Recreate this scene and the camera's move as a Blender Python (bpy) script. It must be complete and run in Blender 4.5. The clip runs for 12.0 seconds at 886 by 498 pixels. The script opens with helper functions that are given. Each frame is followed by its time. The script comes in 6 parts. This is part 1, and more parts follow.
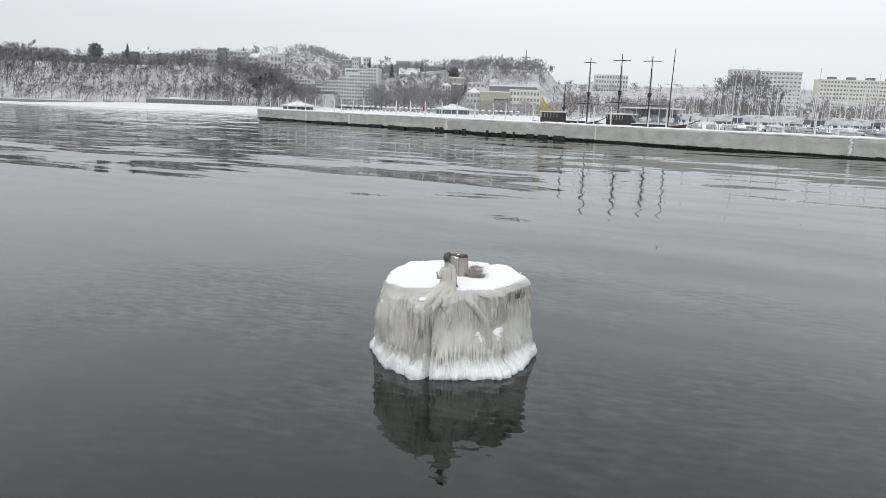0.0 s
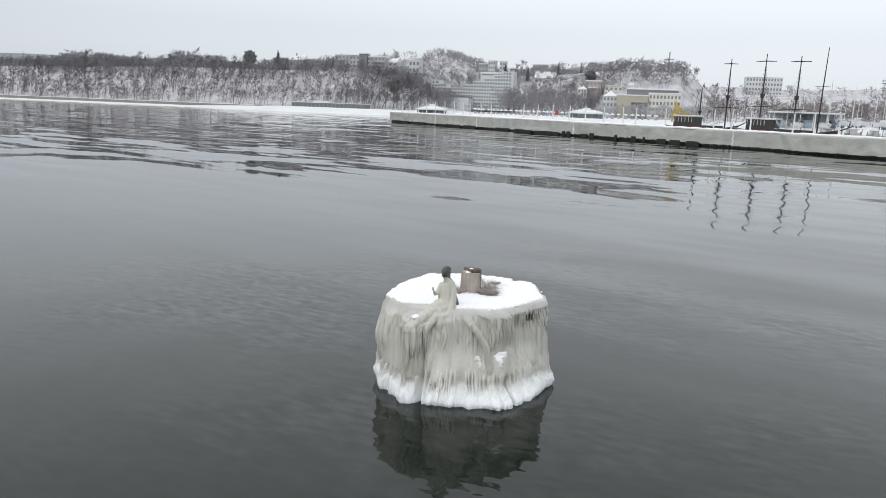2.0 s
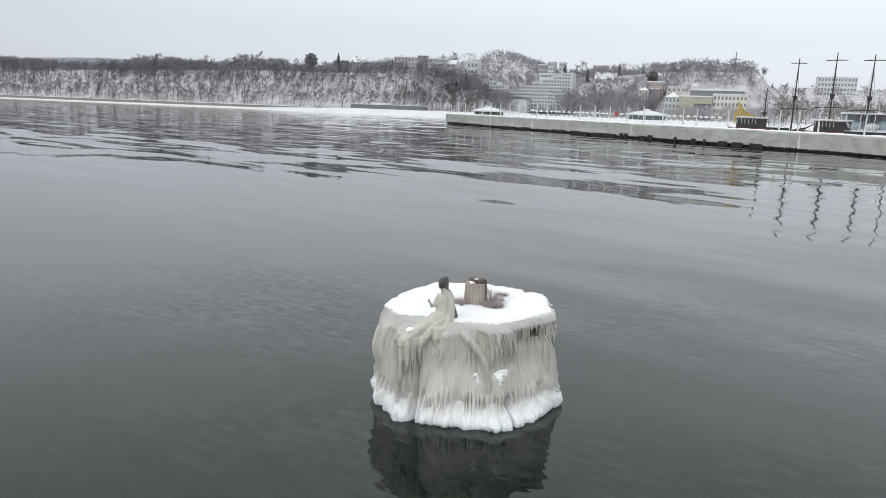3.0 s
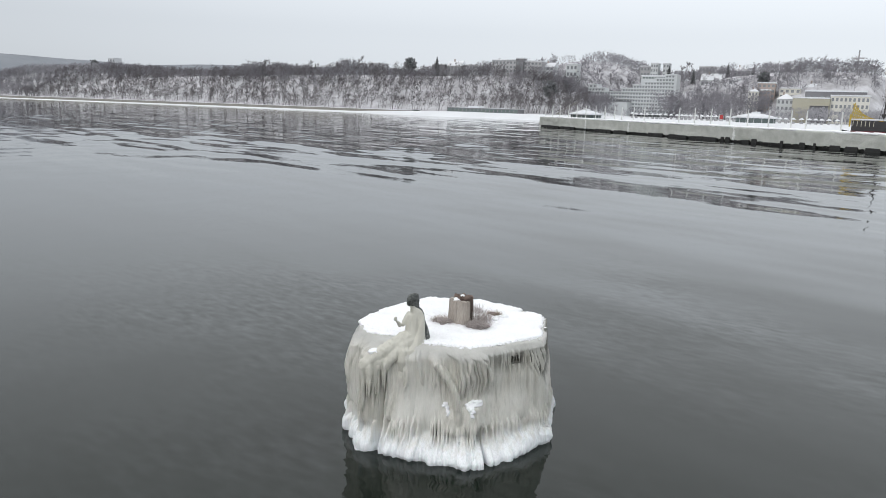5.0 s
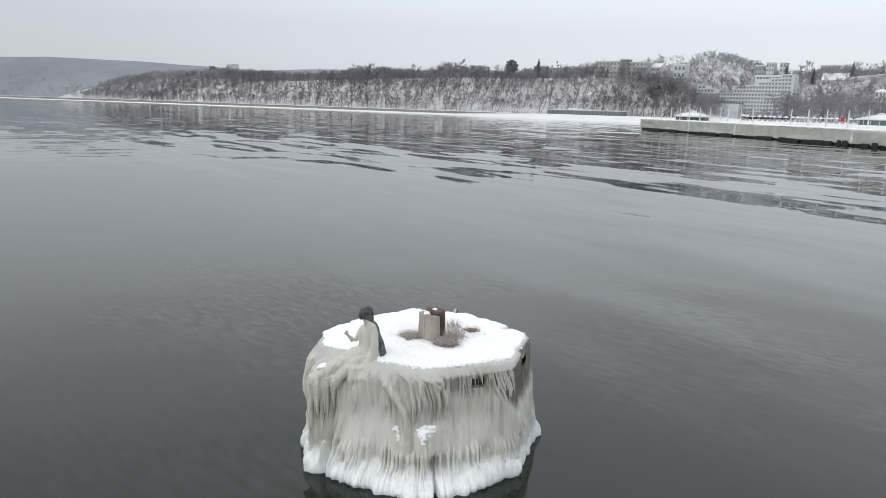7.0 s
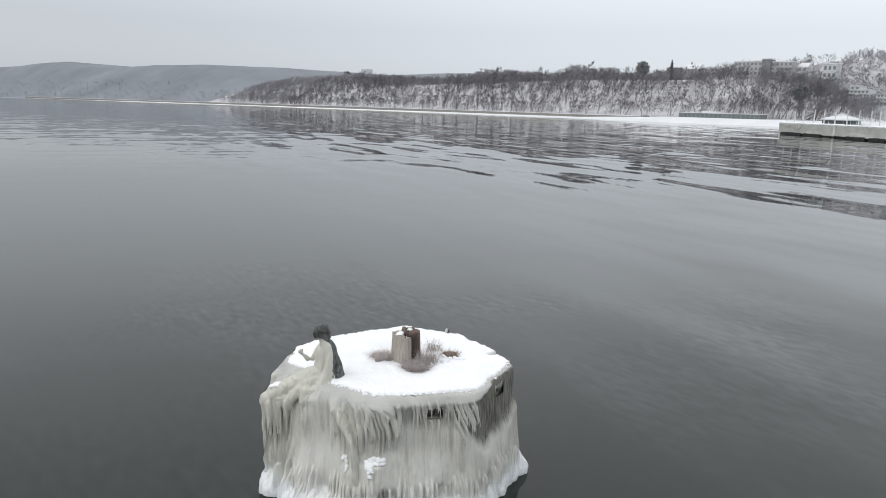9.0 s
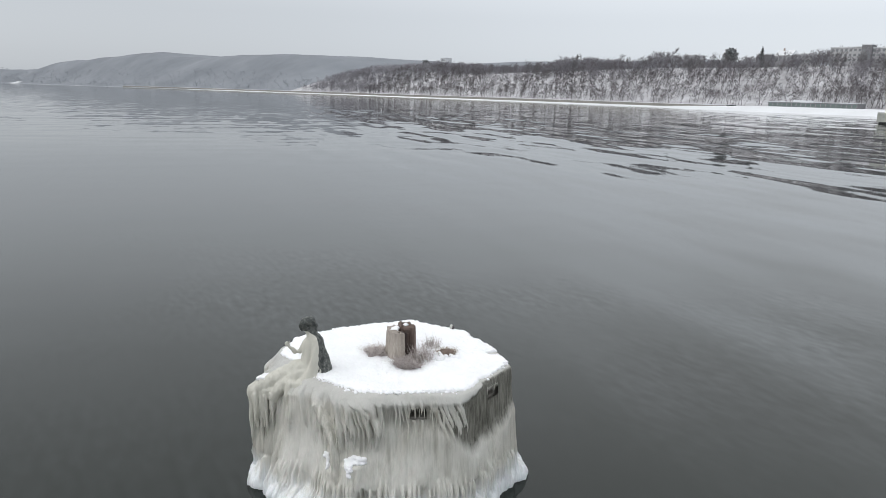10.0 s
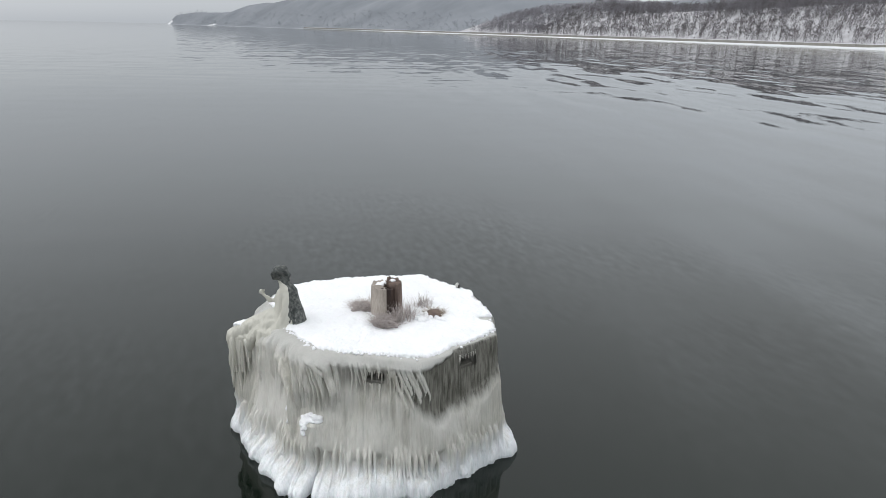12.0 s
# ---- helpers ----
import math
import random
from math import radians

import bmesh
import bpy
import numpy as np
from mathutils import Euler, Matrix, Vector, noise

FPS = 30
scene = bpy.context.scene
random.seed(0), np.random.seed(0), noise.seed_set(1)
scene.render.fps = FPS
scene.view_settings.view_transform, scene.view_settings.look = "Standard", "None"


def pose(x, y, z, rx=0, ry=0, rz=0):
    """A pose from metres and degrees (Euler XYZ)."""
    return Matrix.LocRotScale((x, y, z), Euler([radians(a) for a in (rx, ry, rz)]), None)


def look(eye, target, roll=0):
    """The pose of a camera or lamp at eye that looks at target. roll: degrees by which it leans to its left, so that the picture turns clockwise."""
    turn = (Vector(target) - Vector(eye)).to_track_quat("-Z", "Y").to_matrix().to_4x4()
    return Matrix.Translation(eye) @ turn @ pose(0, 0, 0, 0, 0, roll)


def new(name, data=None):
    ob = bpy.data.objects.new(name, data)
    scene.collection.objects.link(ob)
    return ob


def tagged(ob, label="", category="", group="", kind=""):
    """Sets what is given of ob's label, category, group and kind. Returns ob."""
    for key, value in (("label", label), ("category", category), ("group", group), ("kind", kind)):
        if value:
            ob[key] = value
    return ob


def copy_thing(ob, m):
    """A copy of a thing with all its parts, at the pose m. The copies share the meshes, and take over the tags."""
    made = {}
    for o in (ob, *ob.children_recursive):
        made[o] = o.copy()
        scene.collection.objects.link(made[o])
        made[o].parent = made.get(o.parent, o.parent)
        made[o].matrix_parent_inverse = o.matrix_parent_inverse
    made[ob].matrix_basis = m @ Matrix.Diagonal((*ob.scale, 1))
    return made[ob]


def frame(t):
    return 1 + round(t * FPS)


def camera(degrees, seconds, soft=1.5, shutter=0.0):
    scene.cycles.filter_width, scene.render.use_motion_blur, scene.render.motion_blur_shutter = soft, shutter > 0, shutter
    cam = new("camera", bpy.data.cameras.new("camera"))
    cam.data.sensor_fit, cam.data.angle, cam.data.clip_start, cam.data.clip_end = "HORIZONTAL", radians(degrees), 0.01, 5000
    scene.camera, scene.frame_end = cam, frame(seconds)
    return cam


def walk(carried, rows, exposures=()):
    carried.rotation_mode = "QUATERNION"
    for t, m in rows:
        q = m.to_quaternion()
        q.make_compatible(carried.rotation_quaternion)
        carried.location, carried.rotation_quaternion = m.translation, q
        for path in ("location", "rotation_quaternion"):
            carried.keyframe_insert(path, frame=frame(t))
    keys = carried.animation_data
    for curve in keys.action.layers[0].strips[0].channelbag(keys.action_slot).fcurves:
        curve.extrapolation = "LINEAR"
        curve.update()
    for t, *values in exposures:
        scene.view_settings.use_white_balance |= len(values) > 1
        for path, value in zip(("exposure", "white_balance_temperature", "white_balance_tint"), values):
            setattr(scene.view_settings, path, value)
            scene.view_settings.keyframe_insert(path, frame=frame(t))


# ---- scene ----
cam = camera(63.7, 12.0, soft=0.8)
PATH = [
    (0, (1.058, -21.387, 7.55), (0.927, -19.43, 7.158), 2.0),
    (0.5, (2.073, -21.006, 7.601), (1.845, -19.058, 7.208), 2.0),
    (1, (2.951, -20.522, 7.633), (2.626, -18.588, 7.239), 2.0),
    (1.5, (3.702, -19.816, 7.619), (3.285, -17.9, 7.224), 2.1),
    (2, (4.334, -19.099, 7.598), (3.837, -17.203, 7.203), 2.1),
    (2.5, (4.913, -18.354, 7.611), (4.335, -16.48, 7.216), 2.1),
    (3, (5.428, -17.583, 7.613), (4.777, -15.734, 7.217), 2.0),
    (5, (7.349, -14.771, 7.57), (6.449, -13.03, 7.174), 1.8),
    (5.5, (7.832, -14.127, 7.572), (6.873, -12.417, 7.176), 1.8),
    (6, (8.272, -13.424, 7.541), (7.253, -11.749, 7.145), 1.6),
    (6.5, (8.717, -12.745, 7.523), (7.638, -11.108, 7.126), 1.6),
    (8.5, (10.427, -9.889, 7.652), (9.094, -8.452, 7.256), 1.4),
    (9, (10.749, -9.088, 7.654), (9.346, -7.72, 7.257), 1.4),
    (9.5, (11.043, -8.291, 7.647), (9.57, -7.0, 7.247), 1.4),
    (10, (11.305, -7.485, 7.64), (9.768, -6.28, 7.208), 1.4),
    (10.5, (11.528, -6.649, 7.626), (9.934, -5.536, 7.155), 1.3),
    (11, (11.735, -5.812, 7.61), (10.101, -4.779, 7.098), 1.2),
    (11.5, (11.905, -4.973, 7.606), (10.216, -4.053, 7.055), 1.2),
    (12, (11.994, -4.104, 7.609), (10.262, -3.298, 7.017), 1.2),
]
walk(cam, [(t, look(eye, target, roll)) for t, eye, target, roll in PATH])

# ---------------------------------------------------------------- world and light
world = bpy.data.worlds.new("overcast_sky")
scene.world = world
world.use_nodes = True
wn, wl = world.node_tree.nodes, world.node_tree.links
wn.clear()
w_out = wn.new("ShaderNodeOutputWorld")
w_sum = wn.new("ShaderNodeAddShader")
w_sky = wn.new("ShaderNodeTexSky")
w_sky.sky_type, w_sky.sun_disc = "NISHITA", False
w_sky.sun_elevation, w_sky.sun_rotation = radians(24), radians(200)
w_hsv = wn.new("ShaderNodeHueSaturation")
w_hsv.inputs["Saturation"].default_value = 0.15
w_bg1 = wn.new("ShaderNodeBackground")
w_bg1.inputs["Strength"].default_value = 0.05
w_bg2 = wn.new("ShaderNodeBackground")
w_bg2.inputs["Strength"].default_value = 1.0
w_tc = wn.new("ShaderNodeTexCoord")
w_sep = wn.new("ShaderNodeSeparateXYZ")
w_ramp = wn.new("ShaderNodeValToRGB")
e = w_ramp.color_ramp.elements
e[0].position, e[0].color = 0.0, (0.415, 0.458, 0.515, 1)
e[1].position, e[1].color = 1.0, (1.02, 1.04, 1.06, 1)
m1 = e.new(0.10); m1.color = (0.468, 0.51, 0.565, 1)
m2 = e.new(0.22); m2.color = (0.70, 0.745, 0.795, 1)
m3 = e.new(0.5); m3.color = (0.90, 0.925, 0.945, 1)
wl.new(w_tc.outputs["Generated"], w_sep.inputs[0])
wl.new(w_sep.outputs["Z"], w_ramp.inputs[0])
w_dot = wn.new("ShaderNodeVectorMath")
w_dot.operation = "DOT_PRODUCT"
w_dot.inputs[1].default_value = (-0.94, -0.34, 0)
w_dim = wn.new("ShaderNodeMapRange")
w_dim.interpolation_type = "SMOOTHSTEP"
for key, val in (("From Min", 0.25), ("From Max", 1.0), ("To Min", 1.0), ("To Max", 0.74)):
    w_dim.inputs[key].default_value = val
wl.new(w_tc.outputs["Generated"], w_dot.inputs[0])
wl.new(w_dot.outputs["Value"], w_dim.inputs["Value"])
wl.new(w_dim.outputs[0], w_bg2.inputs["Strength"])
wl.new(w_ramp.outputs["Color"], w_bg2.inputs["Color"])
wl.new(w_sky.outputs["Color"], w_hsv.inputs["Color"])
wl.new(w_hsv.outputs["Color"], w_bg1.inputs["Color"])
wl.new(w_bg1.outputs[0], w_sum.inputs[0])
wl.new(w_bg2.outputs[0], w_sum.inputs[1])
wl.new(w_sum.outputs[0], w_out.inputs["Surface"])

sun_data = bpy.data.lights.new("sun", "SUN")
sun_data.energy, sun_data.angle, sun_data.color = 0.5, radians(40), (1.0, 0.98, 0.95)
sun = new("sun", sun_data)
sun.matrix_world = look((-40, -90, 110), (0, 0, 0))
scene.view_settings.exposure = 0.0


# ---------------------------------------------------------------- materials
def material(name, base, rough=0.7, metal=0.0, vary=0.25, scale=3.0, fine=25.0, bump=0.2, bump_dist=0.02, other=None, streak=0.0, per=0.0, spec=0.5, sss=0.0):
    """A surface with large stains, fine grain and relief; other: a second colour that the stains go to."""
    m = bpy.data.materials.new(name)
    m.use_nodes = True
    n, l = m.node_tree.nodes, m.node_tree.links
    b = n["Principled BSDF"]
    b.inputs["Roughness"].default_value, b.inputs["Metallic"].default_value = rough, metal
    b.inputs["Specular IOR Level"].default_value = spec
    if sss:
        b.inputs["Subsurface Weight"].default_value = sss
        b.inputs["Subsurface Radius"].default_value = (0.06, 0.07, 0.06)
        b.inputs["Subsurface Scale"].default_value = 0.5
    geo = n.new("ShaderNodeNewGeometry")
    mp = n.new("ShaderNodeMapping")
    mp.inputs["Scale"].default_value = (1, 1, 0.25 if streak else 1)
    l.new(geo.outputs["Position"], mp.inputs["Vector"])
    big = n.new("ShaderNodeTexNoise")
    big.inputs["Scale"].default_value, big.inputs["Detail"].default_value = scale, 5
    small = n.new("ShaderNodeTexNoise")
    small.inputs["Scale"].default_value, small.inputs["Detail"].default_value = fine, 4
    l.new(mp.outputs[0], big.inputs["Vector"])
    l.new(mp.outputs[0], small.inputs["Vector"])
    mix = n.new("ShaderNodeMix")
    mix.data_type = "RGBA"
    dark = tuple(c * (1 - vary) for c in base) if other is None else other
    mix.inputs["A"].default_value = (*dark, 1)
    mix.inputs["B"].default_value = (*base, 1)
    rng = n.new("ShaderNodeMapRange")
    rng.inputs["From Min"].default_value, rng.inputs["From Max"].default_value = 0.32, 0.62
    l.new(big.outputs["Fac"], rng.inputs["Value"])
    l.new(rng.outputs[0], mix.inputs["Factor"])
    grain = n.new("ShaderNodeMix")
    grain.data_type, grain.blend_type = "RGBA", "MULTIPLY"
    grain.inputs["Factor"].default_value = min(1.0, vary * 1.6)
    l.new(mix.outputs["Result"], grain.inputs["A"])
    l.new(small.outputs["Fac"], grain.inputs["B"])
    gain = n.new("ShaderNodeMix")
    gain.data_type, gain.blend_type = "RGBA", "MULTIPLY"
    gain.inputs["Factor"].default_value = 1.0
    k = 1 / (1 - 0.5 * min(1.0, vary * 1.6))
    gain.inputs["B"].default_value = (k, k, k, 1)
    l.new(grain.outputs["Result"], gain.inputs["A"])
    last = gain.outputs["Result"]
    if per:
        info = n.new("ShaderNodeObjectInfo")
        hs = n.new("ShaderNodeHueSaturation")
        r2 = n.new("ShaderNodeMapRange")
        r2.inputs["To Min"].default_value, r2.inputs["To Max"].default_value = 1 - per, 1 + per
        l.new(info.outputs["Random"], r2.inputs["Value"])
        l.new(r2.outputs[0], hs.inputs["Value"])
        l.new(last, hs.inputs["Color"])
        last = hs.outputs["Color"]
    l.new(last, b.inputs["Base Color"])
    if bump:
        bp = n.new("ShaderNodeBump")
        bp.inputs["Strength"].default_value, bp.inputs["Distance"].default_value = bump, bump_dist
        l.new(small.outputs["Fac"], bp.inputs["Height"])
        l.new(bp.outputs[0], b.inputs["Normal"])
    return m


def water_material():
    m = bpy.data.materials.new("sea_water")
    m.use_nodes = True
    n, l = m.node_tree.nodes, m.node_tree.links
    b = n["Principled BSDF"]
    b.inputs["Base Color"].default_value = (0.0032, 0.0075, 0.0048, 1)
    b.inputs["Roughness"].default_value = 0.045
    b.inputs["IOR"].default_value = 1.39
    geo = n.new("ShaderNodeNewGeometry")

    def slopes(sx, sy, turn, scale, detail, amp):
        rot = n.new("ShaderNodeMapping")
        rot.inputs["Rotation"].default_value = (0, 0, radians(turn))
        l.new(geo.outputs["Position"], rot.inputs["Vector"])
        mp = n.new("ShaderNodeMapping")
        mp.inputs["Scale"].default_value = (1 / sx, 1 / sy, 1)
        l.new(rot.outputs[0], mp.inputs["Vector"])
        t = n.new("ShaderNodeTexNoise")
        t.inputs["Scale"].default_value, t.inputs["Detail"].default_value = scale, detail
        t.inputs["Roughness"].default_value = 0.45
        l.new(mp.outputs[0], t.inputs["Vector"])
        off = n.new("ShaderNodeVectorMath")
        off.operation = "SUBTRACT"
        off.inputs[1].default_value = (0.5, 0.5, 0.5)
        l.new(t.outputs["Color"], off.inputs[0])
        sc = n.new("ShaderNodeVectorMath")
        sc.operation = "MULTIPLY"
        sc.inputs[1].default_value = (amp * 0.7, amp, 0)
        l.new(off.outputs[0], sc.inputs[0])
        return sc.outputs[0]

    def add(a, c):
        v = n.new("ShaderNodeVectorMath")
        v.operation = "ADD"
        l.new(a, v.inputs[0])
        l.new(c, v.inputs[1])
        return v.outputs[0]

    def weigh(a, f):
        v = n.new("ShaderNodeVectorMath")
        v.operation = "SCALE"
        l.new(a, v.inputs[0])
        l.new(f, v.inputs["Scale"])
        return v.outputs[0]

    # calm lee round the block, long low swell further out
    ln = n.new("ShaderNodeVectorMath")
    ln.operation = "LENGTH"
    l.new(geo.outputs["Position"], ln.inputs[0])
    lee = n.new("ShaderNodeVectorMath")
    lee.operation = "DISTANCE"
    lee.inputs[1].default_value = (-60, -20, 0)
    l.new(geo.outputs["Position"], lee.inputs[0])
    calm = n.new("ShaderNodeMapRange")
    calm.inputs["From Min"].default_value, calm.inputs["From Max"].default_value = 38, 84
    calm.inputs["To Min"].default_value, calm.inputs["To Max"].default_value = 0.14, 1.0
    l.new(lee.outputs["Value"], calm.inputs["Value"])
    fade = n.new("ShaderNodeMapRange")
    fade.inputs["From Min"].default_value, fade.inputs["From Max"].default_value = 90, 330
    fade.inputs["To Min"].default_value, fade.inputs["To Max"].default_value = 1.0, 0.55
    l.new(ln.outputs["Value"], fade.inputs["Value"])
    both = n.new("ShaderNodeMath")
    both.operation = "MULTIPLY"
    l.new(calm.outputs[0], both.inputs[0])
    l.new(fade.outputs[0], both.inputs[1])
    # the swell bends round into the bay: its crests turn towards the west
    xyz = n.new("ShaderNodeSeparateXYZ")
    l.new(geo.outputs["Position"], xyz.inputs[0])
    side = n.new("ShaderNodeMath")
    side.operation, side.inputs[1].default_value = "MULTIPLY_ADD", 0.62
    l.new(xyz.outputs["X"], side.inputs[0])
    l.new(xyz.outputs["Y"], side.inputs[2])

    def share(a, b):
        r = n.new("ShaderNodeMapRange")
        r.inputs["From Min"].default_value, r.inputs["From Max"].default_value = -45, 25
        r.inputs["To Min"].default_value, r.inputs["To Max"].default_value = a, b
        l.new(side.outputs[0], r.inputs["Value"])
        return r.outputs[0]

    swell = weigh(add(weigh(slopes(17, 4.6, 16, 1.0, 1.0, 0.15), share(0.1, 1.0)), weigh(slopes(14, 3.2, -72, 1.0, 1.5, 0.13), share(1.0, 0.0))), both.outputs[0])
    mid = weigh(slopes(7.5, 2.3, 24, 1.0, 1.5, 0.05), calm.outputs[0])
    patch = n.new("ShaderNodeTexNoise")
    patch.inputs["Scale"].default_value = 0.09
    l.new(geo.outputs["Position"], patch.inputs["Vector"])
    pr = n.new("ShaderNodeMapRange")
    pr.inputs["From Min"].default_value, pr.inputs["From Max"].default_value = 0.42, 0.62
    pr.inputs["To Min"].default_value, pr.inputs["To Max"].default_value = 0.15, 1.0
    l.new(patch.outputs["Fac"], pr.inputs["Value"])
    near = n.new("ShaderNodeMapRange")
    near.inputs["From Min"].default_value, near.inputs["From Max"].default_value = 5, 24
    near.inputs["To Min"].default_value, near.inputs["To Max"].default_value = 1.0, 0.2
    l.new(ln.outputs["Value"], near.inputs["Value"])
    fine = weigh(weigh(slopes(0.55, 0.24, 10, 1.0, 2.5, 0.2), pr.outputs[0]), near.outputs[0])
    total = add(add(swell, mid), fine)
    up = n.new("ShaderNodeVectorMath")
    up.operation = "ADD"
    up.inputs[1].default_value = (0, 0, 1)
    l.new(total, up.inputs[0])
    nn = n.new("ShaderNodeVectorMath")
    nn.operation = "NORMALIZE"
    l.new(up.outputs[0], nn.inputs[0])
    l.new(nn.outputs[0], b.inputs["Normal"])
    return m


def ice_material(name="sea_ice", rime=True):
    """Spray ice: streaked yellowish grey and glassy above, opaque white rime in the splash zone; where the film is thin the wet concrete shows through."""
    m = bpy.data.materials.new(name)
    m.use_nodes = True
    n, l = m.node_tree.nodes, m.node_tree.links
    b = n["Principled BSDF"]
    b.inputs["Roughness"].default_value = 0.32
    b.inputs["Subsurface Weight"].default_value = 0.2
    b.inputs["Subsurface Radius"].default_value = (0.05, 0.06, 0.055)
    b.inputs["Subsurface Scale"].default_value = 0.4
    geo = n.new("ShaderNodeNewGeometry")

    def tex(scale, zs, detail=4, rough=0.6):
        mp = n.new("ShaderNodeMapping")
        mp.inputs["Scale"].default_value = (1, 1, zs)
        l.new(geo.outputs["Position"], mp.inputs["Vector"])
        t = n.new("ShaderNodeTexNoise")
        t.inputs["Scale"].default_value, t.inputs["Detail"].default_value, t.inputs["Roughness"].default_value = scale, detail, rough
        l.new(mp.outputs[0], t.inputs["Vector"])
        return t.outputs["Fac"]

    def ramp(value, lo, hi, a=0.0, c=1.0):
        r = n.new("ShaderNodeMapRange")
        for k, v in zip(("From Min", "From Max", "To Min", "To Max"), (lo, hi, a, c)):
            r.inputs[k].default_value = v
        l.new(value, r.inputs["Value"])
        return r.outputs[0]

    def mix(f, a, c):
        x = n.new("ShaderNodeMix")
        x.data_type = "RGBA"
        l.new(f, x.inputs["Factor"])
        for key, v in (("A", a), ("B", c)):
            if isinstance(v, tuple):
                x.inputs[key].default_value = (*v, 1)
            else:
                l.new(v, x.inputs[key])
        return x.outputs["Result"]

    def math2(op, a, c, d=None):
        x = n.new("ShaderNodeMath")
        x.operation = op
        for k, v in enumerate((a, c) if d is None else (a, c, d)):
            if isinstance(v, (int, float)):
                x.inputs[k].default_value = v
            else:
                l.new(v, x.inputs[k])
        return x.outputs[0]

    broad, streak, fine = tex(1.5, 0.45), tex(9, 0.07), tex(38, 0.05)
    col = mix(ramp(broad, 0.3, 0.68), (0.545, 0.53, 0.47), (0.69, 0.68, 0.64))
    col = mix(math2("MULTIPLY", ramp(streak, 0.30, 0.50, 0.7, 0.0), ramp(broad, 0.42, 0.62, 1.0, 0.15)), col, (0.27, 0.26, 0.215))
    col = mix(math2("MULTIPLY", ramp(fine, 0.36, 0.56, 0.45, 0.0), ramp(broad, 0.38, 0.62, 1.0, 0.3)), col, (0.33, 0.33, 0.30))
    if rime:
        sep = n.new("ShaderNodeSeparateXYZ")
        l.new(geo.outputs["Position"], sep.inputs[0])
        edge = math2("MULTIPLY_ADD", streak, 0.9, math2("MULTIPLY_ADD", broad, 0.5, sep.outputs["Z"]))
        # a glazed grey rim where melt runs off the snow
        rim = math2("MULTIPLY", ramp(math2("MULTIPLY_ADD", broad, 0.25, sep.outputs["Z"]), 2.26, 2.42), 0.75)
        col = mix(rim, col, (0.43, 0.43, 0.415))
        white = ramp(edge, 0.90, 1.36)
        col = mix(white, mix(ramp(fine, 0.35, 0.6), (0.74, 0.77, 0.79), (0.86, 0.88, 0.90)), col)
        at = n.new("ShaderNodeAttribute")
        at.attribute_name = "clear"
        wet = mix(ramp(tex(22, 0.12), 0.35, 0.62), (0.075, 0.072, 0.058), (0.25, 0.245, 0.215))
        f = ramp(math2("MULTIPLY_ADD", streak, 0.7, at.outputs["Fac"]), 0.45, 1.1)
        col = mix(f, col, wet)
    l.new(col, b.inputs["Base Color"])
    bp = n.new("ShaderNodeBump")
    bp.inputs["Strength"].default_value, bp.inputs["Distance"].default_value = 0.75, 0.014
    l.new(math2("MULTIPLY_ADD", tex(60, 0.25), 0.25, fine), bp.inputs["Height"])
    l.new(bp.outputs[0], b.inputs["Normal"])
    return m


M = {}
M["water"] = water_material()
M["ice"] = ice_material()
M["ice_plain"] = ice_material("grey_ice", False)
M["snow"] = material("fresh_snow", (0.88, 0.89, 0.91), 0.85, vary=0.05, scale=2.0, fine=18, bump=0.5, bump_dist=0.03, sss=0.1)
M["land_snow"] = material("snowy_ground", (0.71, 0.725, 0.75), 0.9, vary=0.08, scale=0.05, fine=0.6, bump=0.3, bump_dist=0.3)
M["hill"] = material("snowy_wooded_slope", (0.565, 0.565, 0.59), 0.95, vary=0.2, scale=0.08, fine=0.5, bump=0.5, bump_dist=0.6, other=(0.33, 0.322, 0.335))
# Haze is put into this grey-blue base colour; no mist is built.
M["far_wood"] = material("haze_tinted_far_woodland", (0.225, 0.242, 0.268), 1.0, vary=0.12, scale=0.008, fine=0.05, bump=0, other=(0.175, 0.19, 0.213))
M["concrete"] = material("weathered_concrete", (0.30, 0.29, 0.26), 0.85, vary=0.3, scale=1.4, fine=30, bump=0.5, bump_dist=0.01, other=(0.17, 0.165, 0.145), streak=1)
M["pier"] = material("iced_pier_concrete", (0.50, 0.51, 0.48), 0.55, vary=0.14, scale=0.35, fine=2.5, bump=0.7, bump_dist=0.12, other=(0.40, 0.41, 0.38))
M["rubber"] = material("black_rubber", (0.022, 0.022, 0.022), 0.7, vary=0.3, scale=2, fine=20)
M["wood"] = material("grey_weathered_wood", (0.40, 0.36, 0.32), 0.85, vary=0.35, scale=4, fine=40, bump=0.7, bump_dist=0.01, other=(0.24, 0.21, 0.185), streak=1)
M["wood_mid"] = material("damp_brown_wood", (0.17, 0.125, 0.105), 0.8, vary=0.35, scale=5, fine=40, bump=0.7, bump_dist=0.012, other=(0.09, 0.065, 0.055), streak=1)
M["wood_dark"] = material("dark_split_wood", (0.07, 0.045, 0.035), 0.8, vary=0.35, scale=6, fine=40, bump=0.7, bump_dist=0.012, other=(0.03, 0.02, 0.018), streak=1)
M["weed_mat"] = material("matted_frosted_weeds", (0.48, 0.435, 0.425), 0.95, vary=0.4, scale=18, fine=70, bump=0.8, bump_dist=0.02, other=(0.2, 0.17, 0.165))
M["grass"] = material("dry_grass", (0.36, 0.29, 0.22), 0.9, vary=0.3, scale=8, fine=50, bump=0, per=0.2)
M["grass_frost"] = material("frosted_dead_weeds", (0.52, 0.47, 0.45), 0.9, vary=0.3, scale=8, fine=50, bump=0, per=0.1)
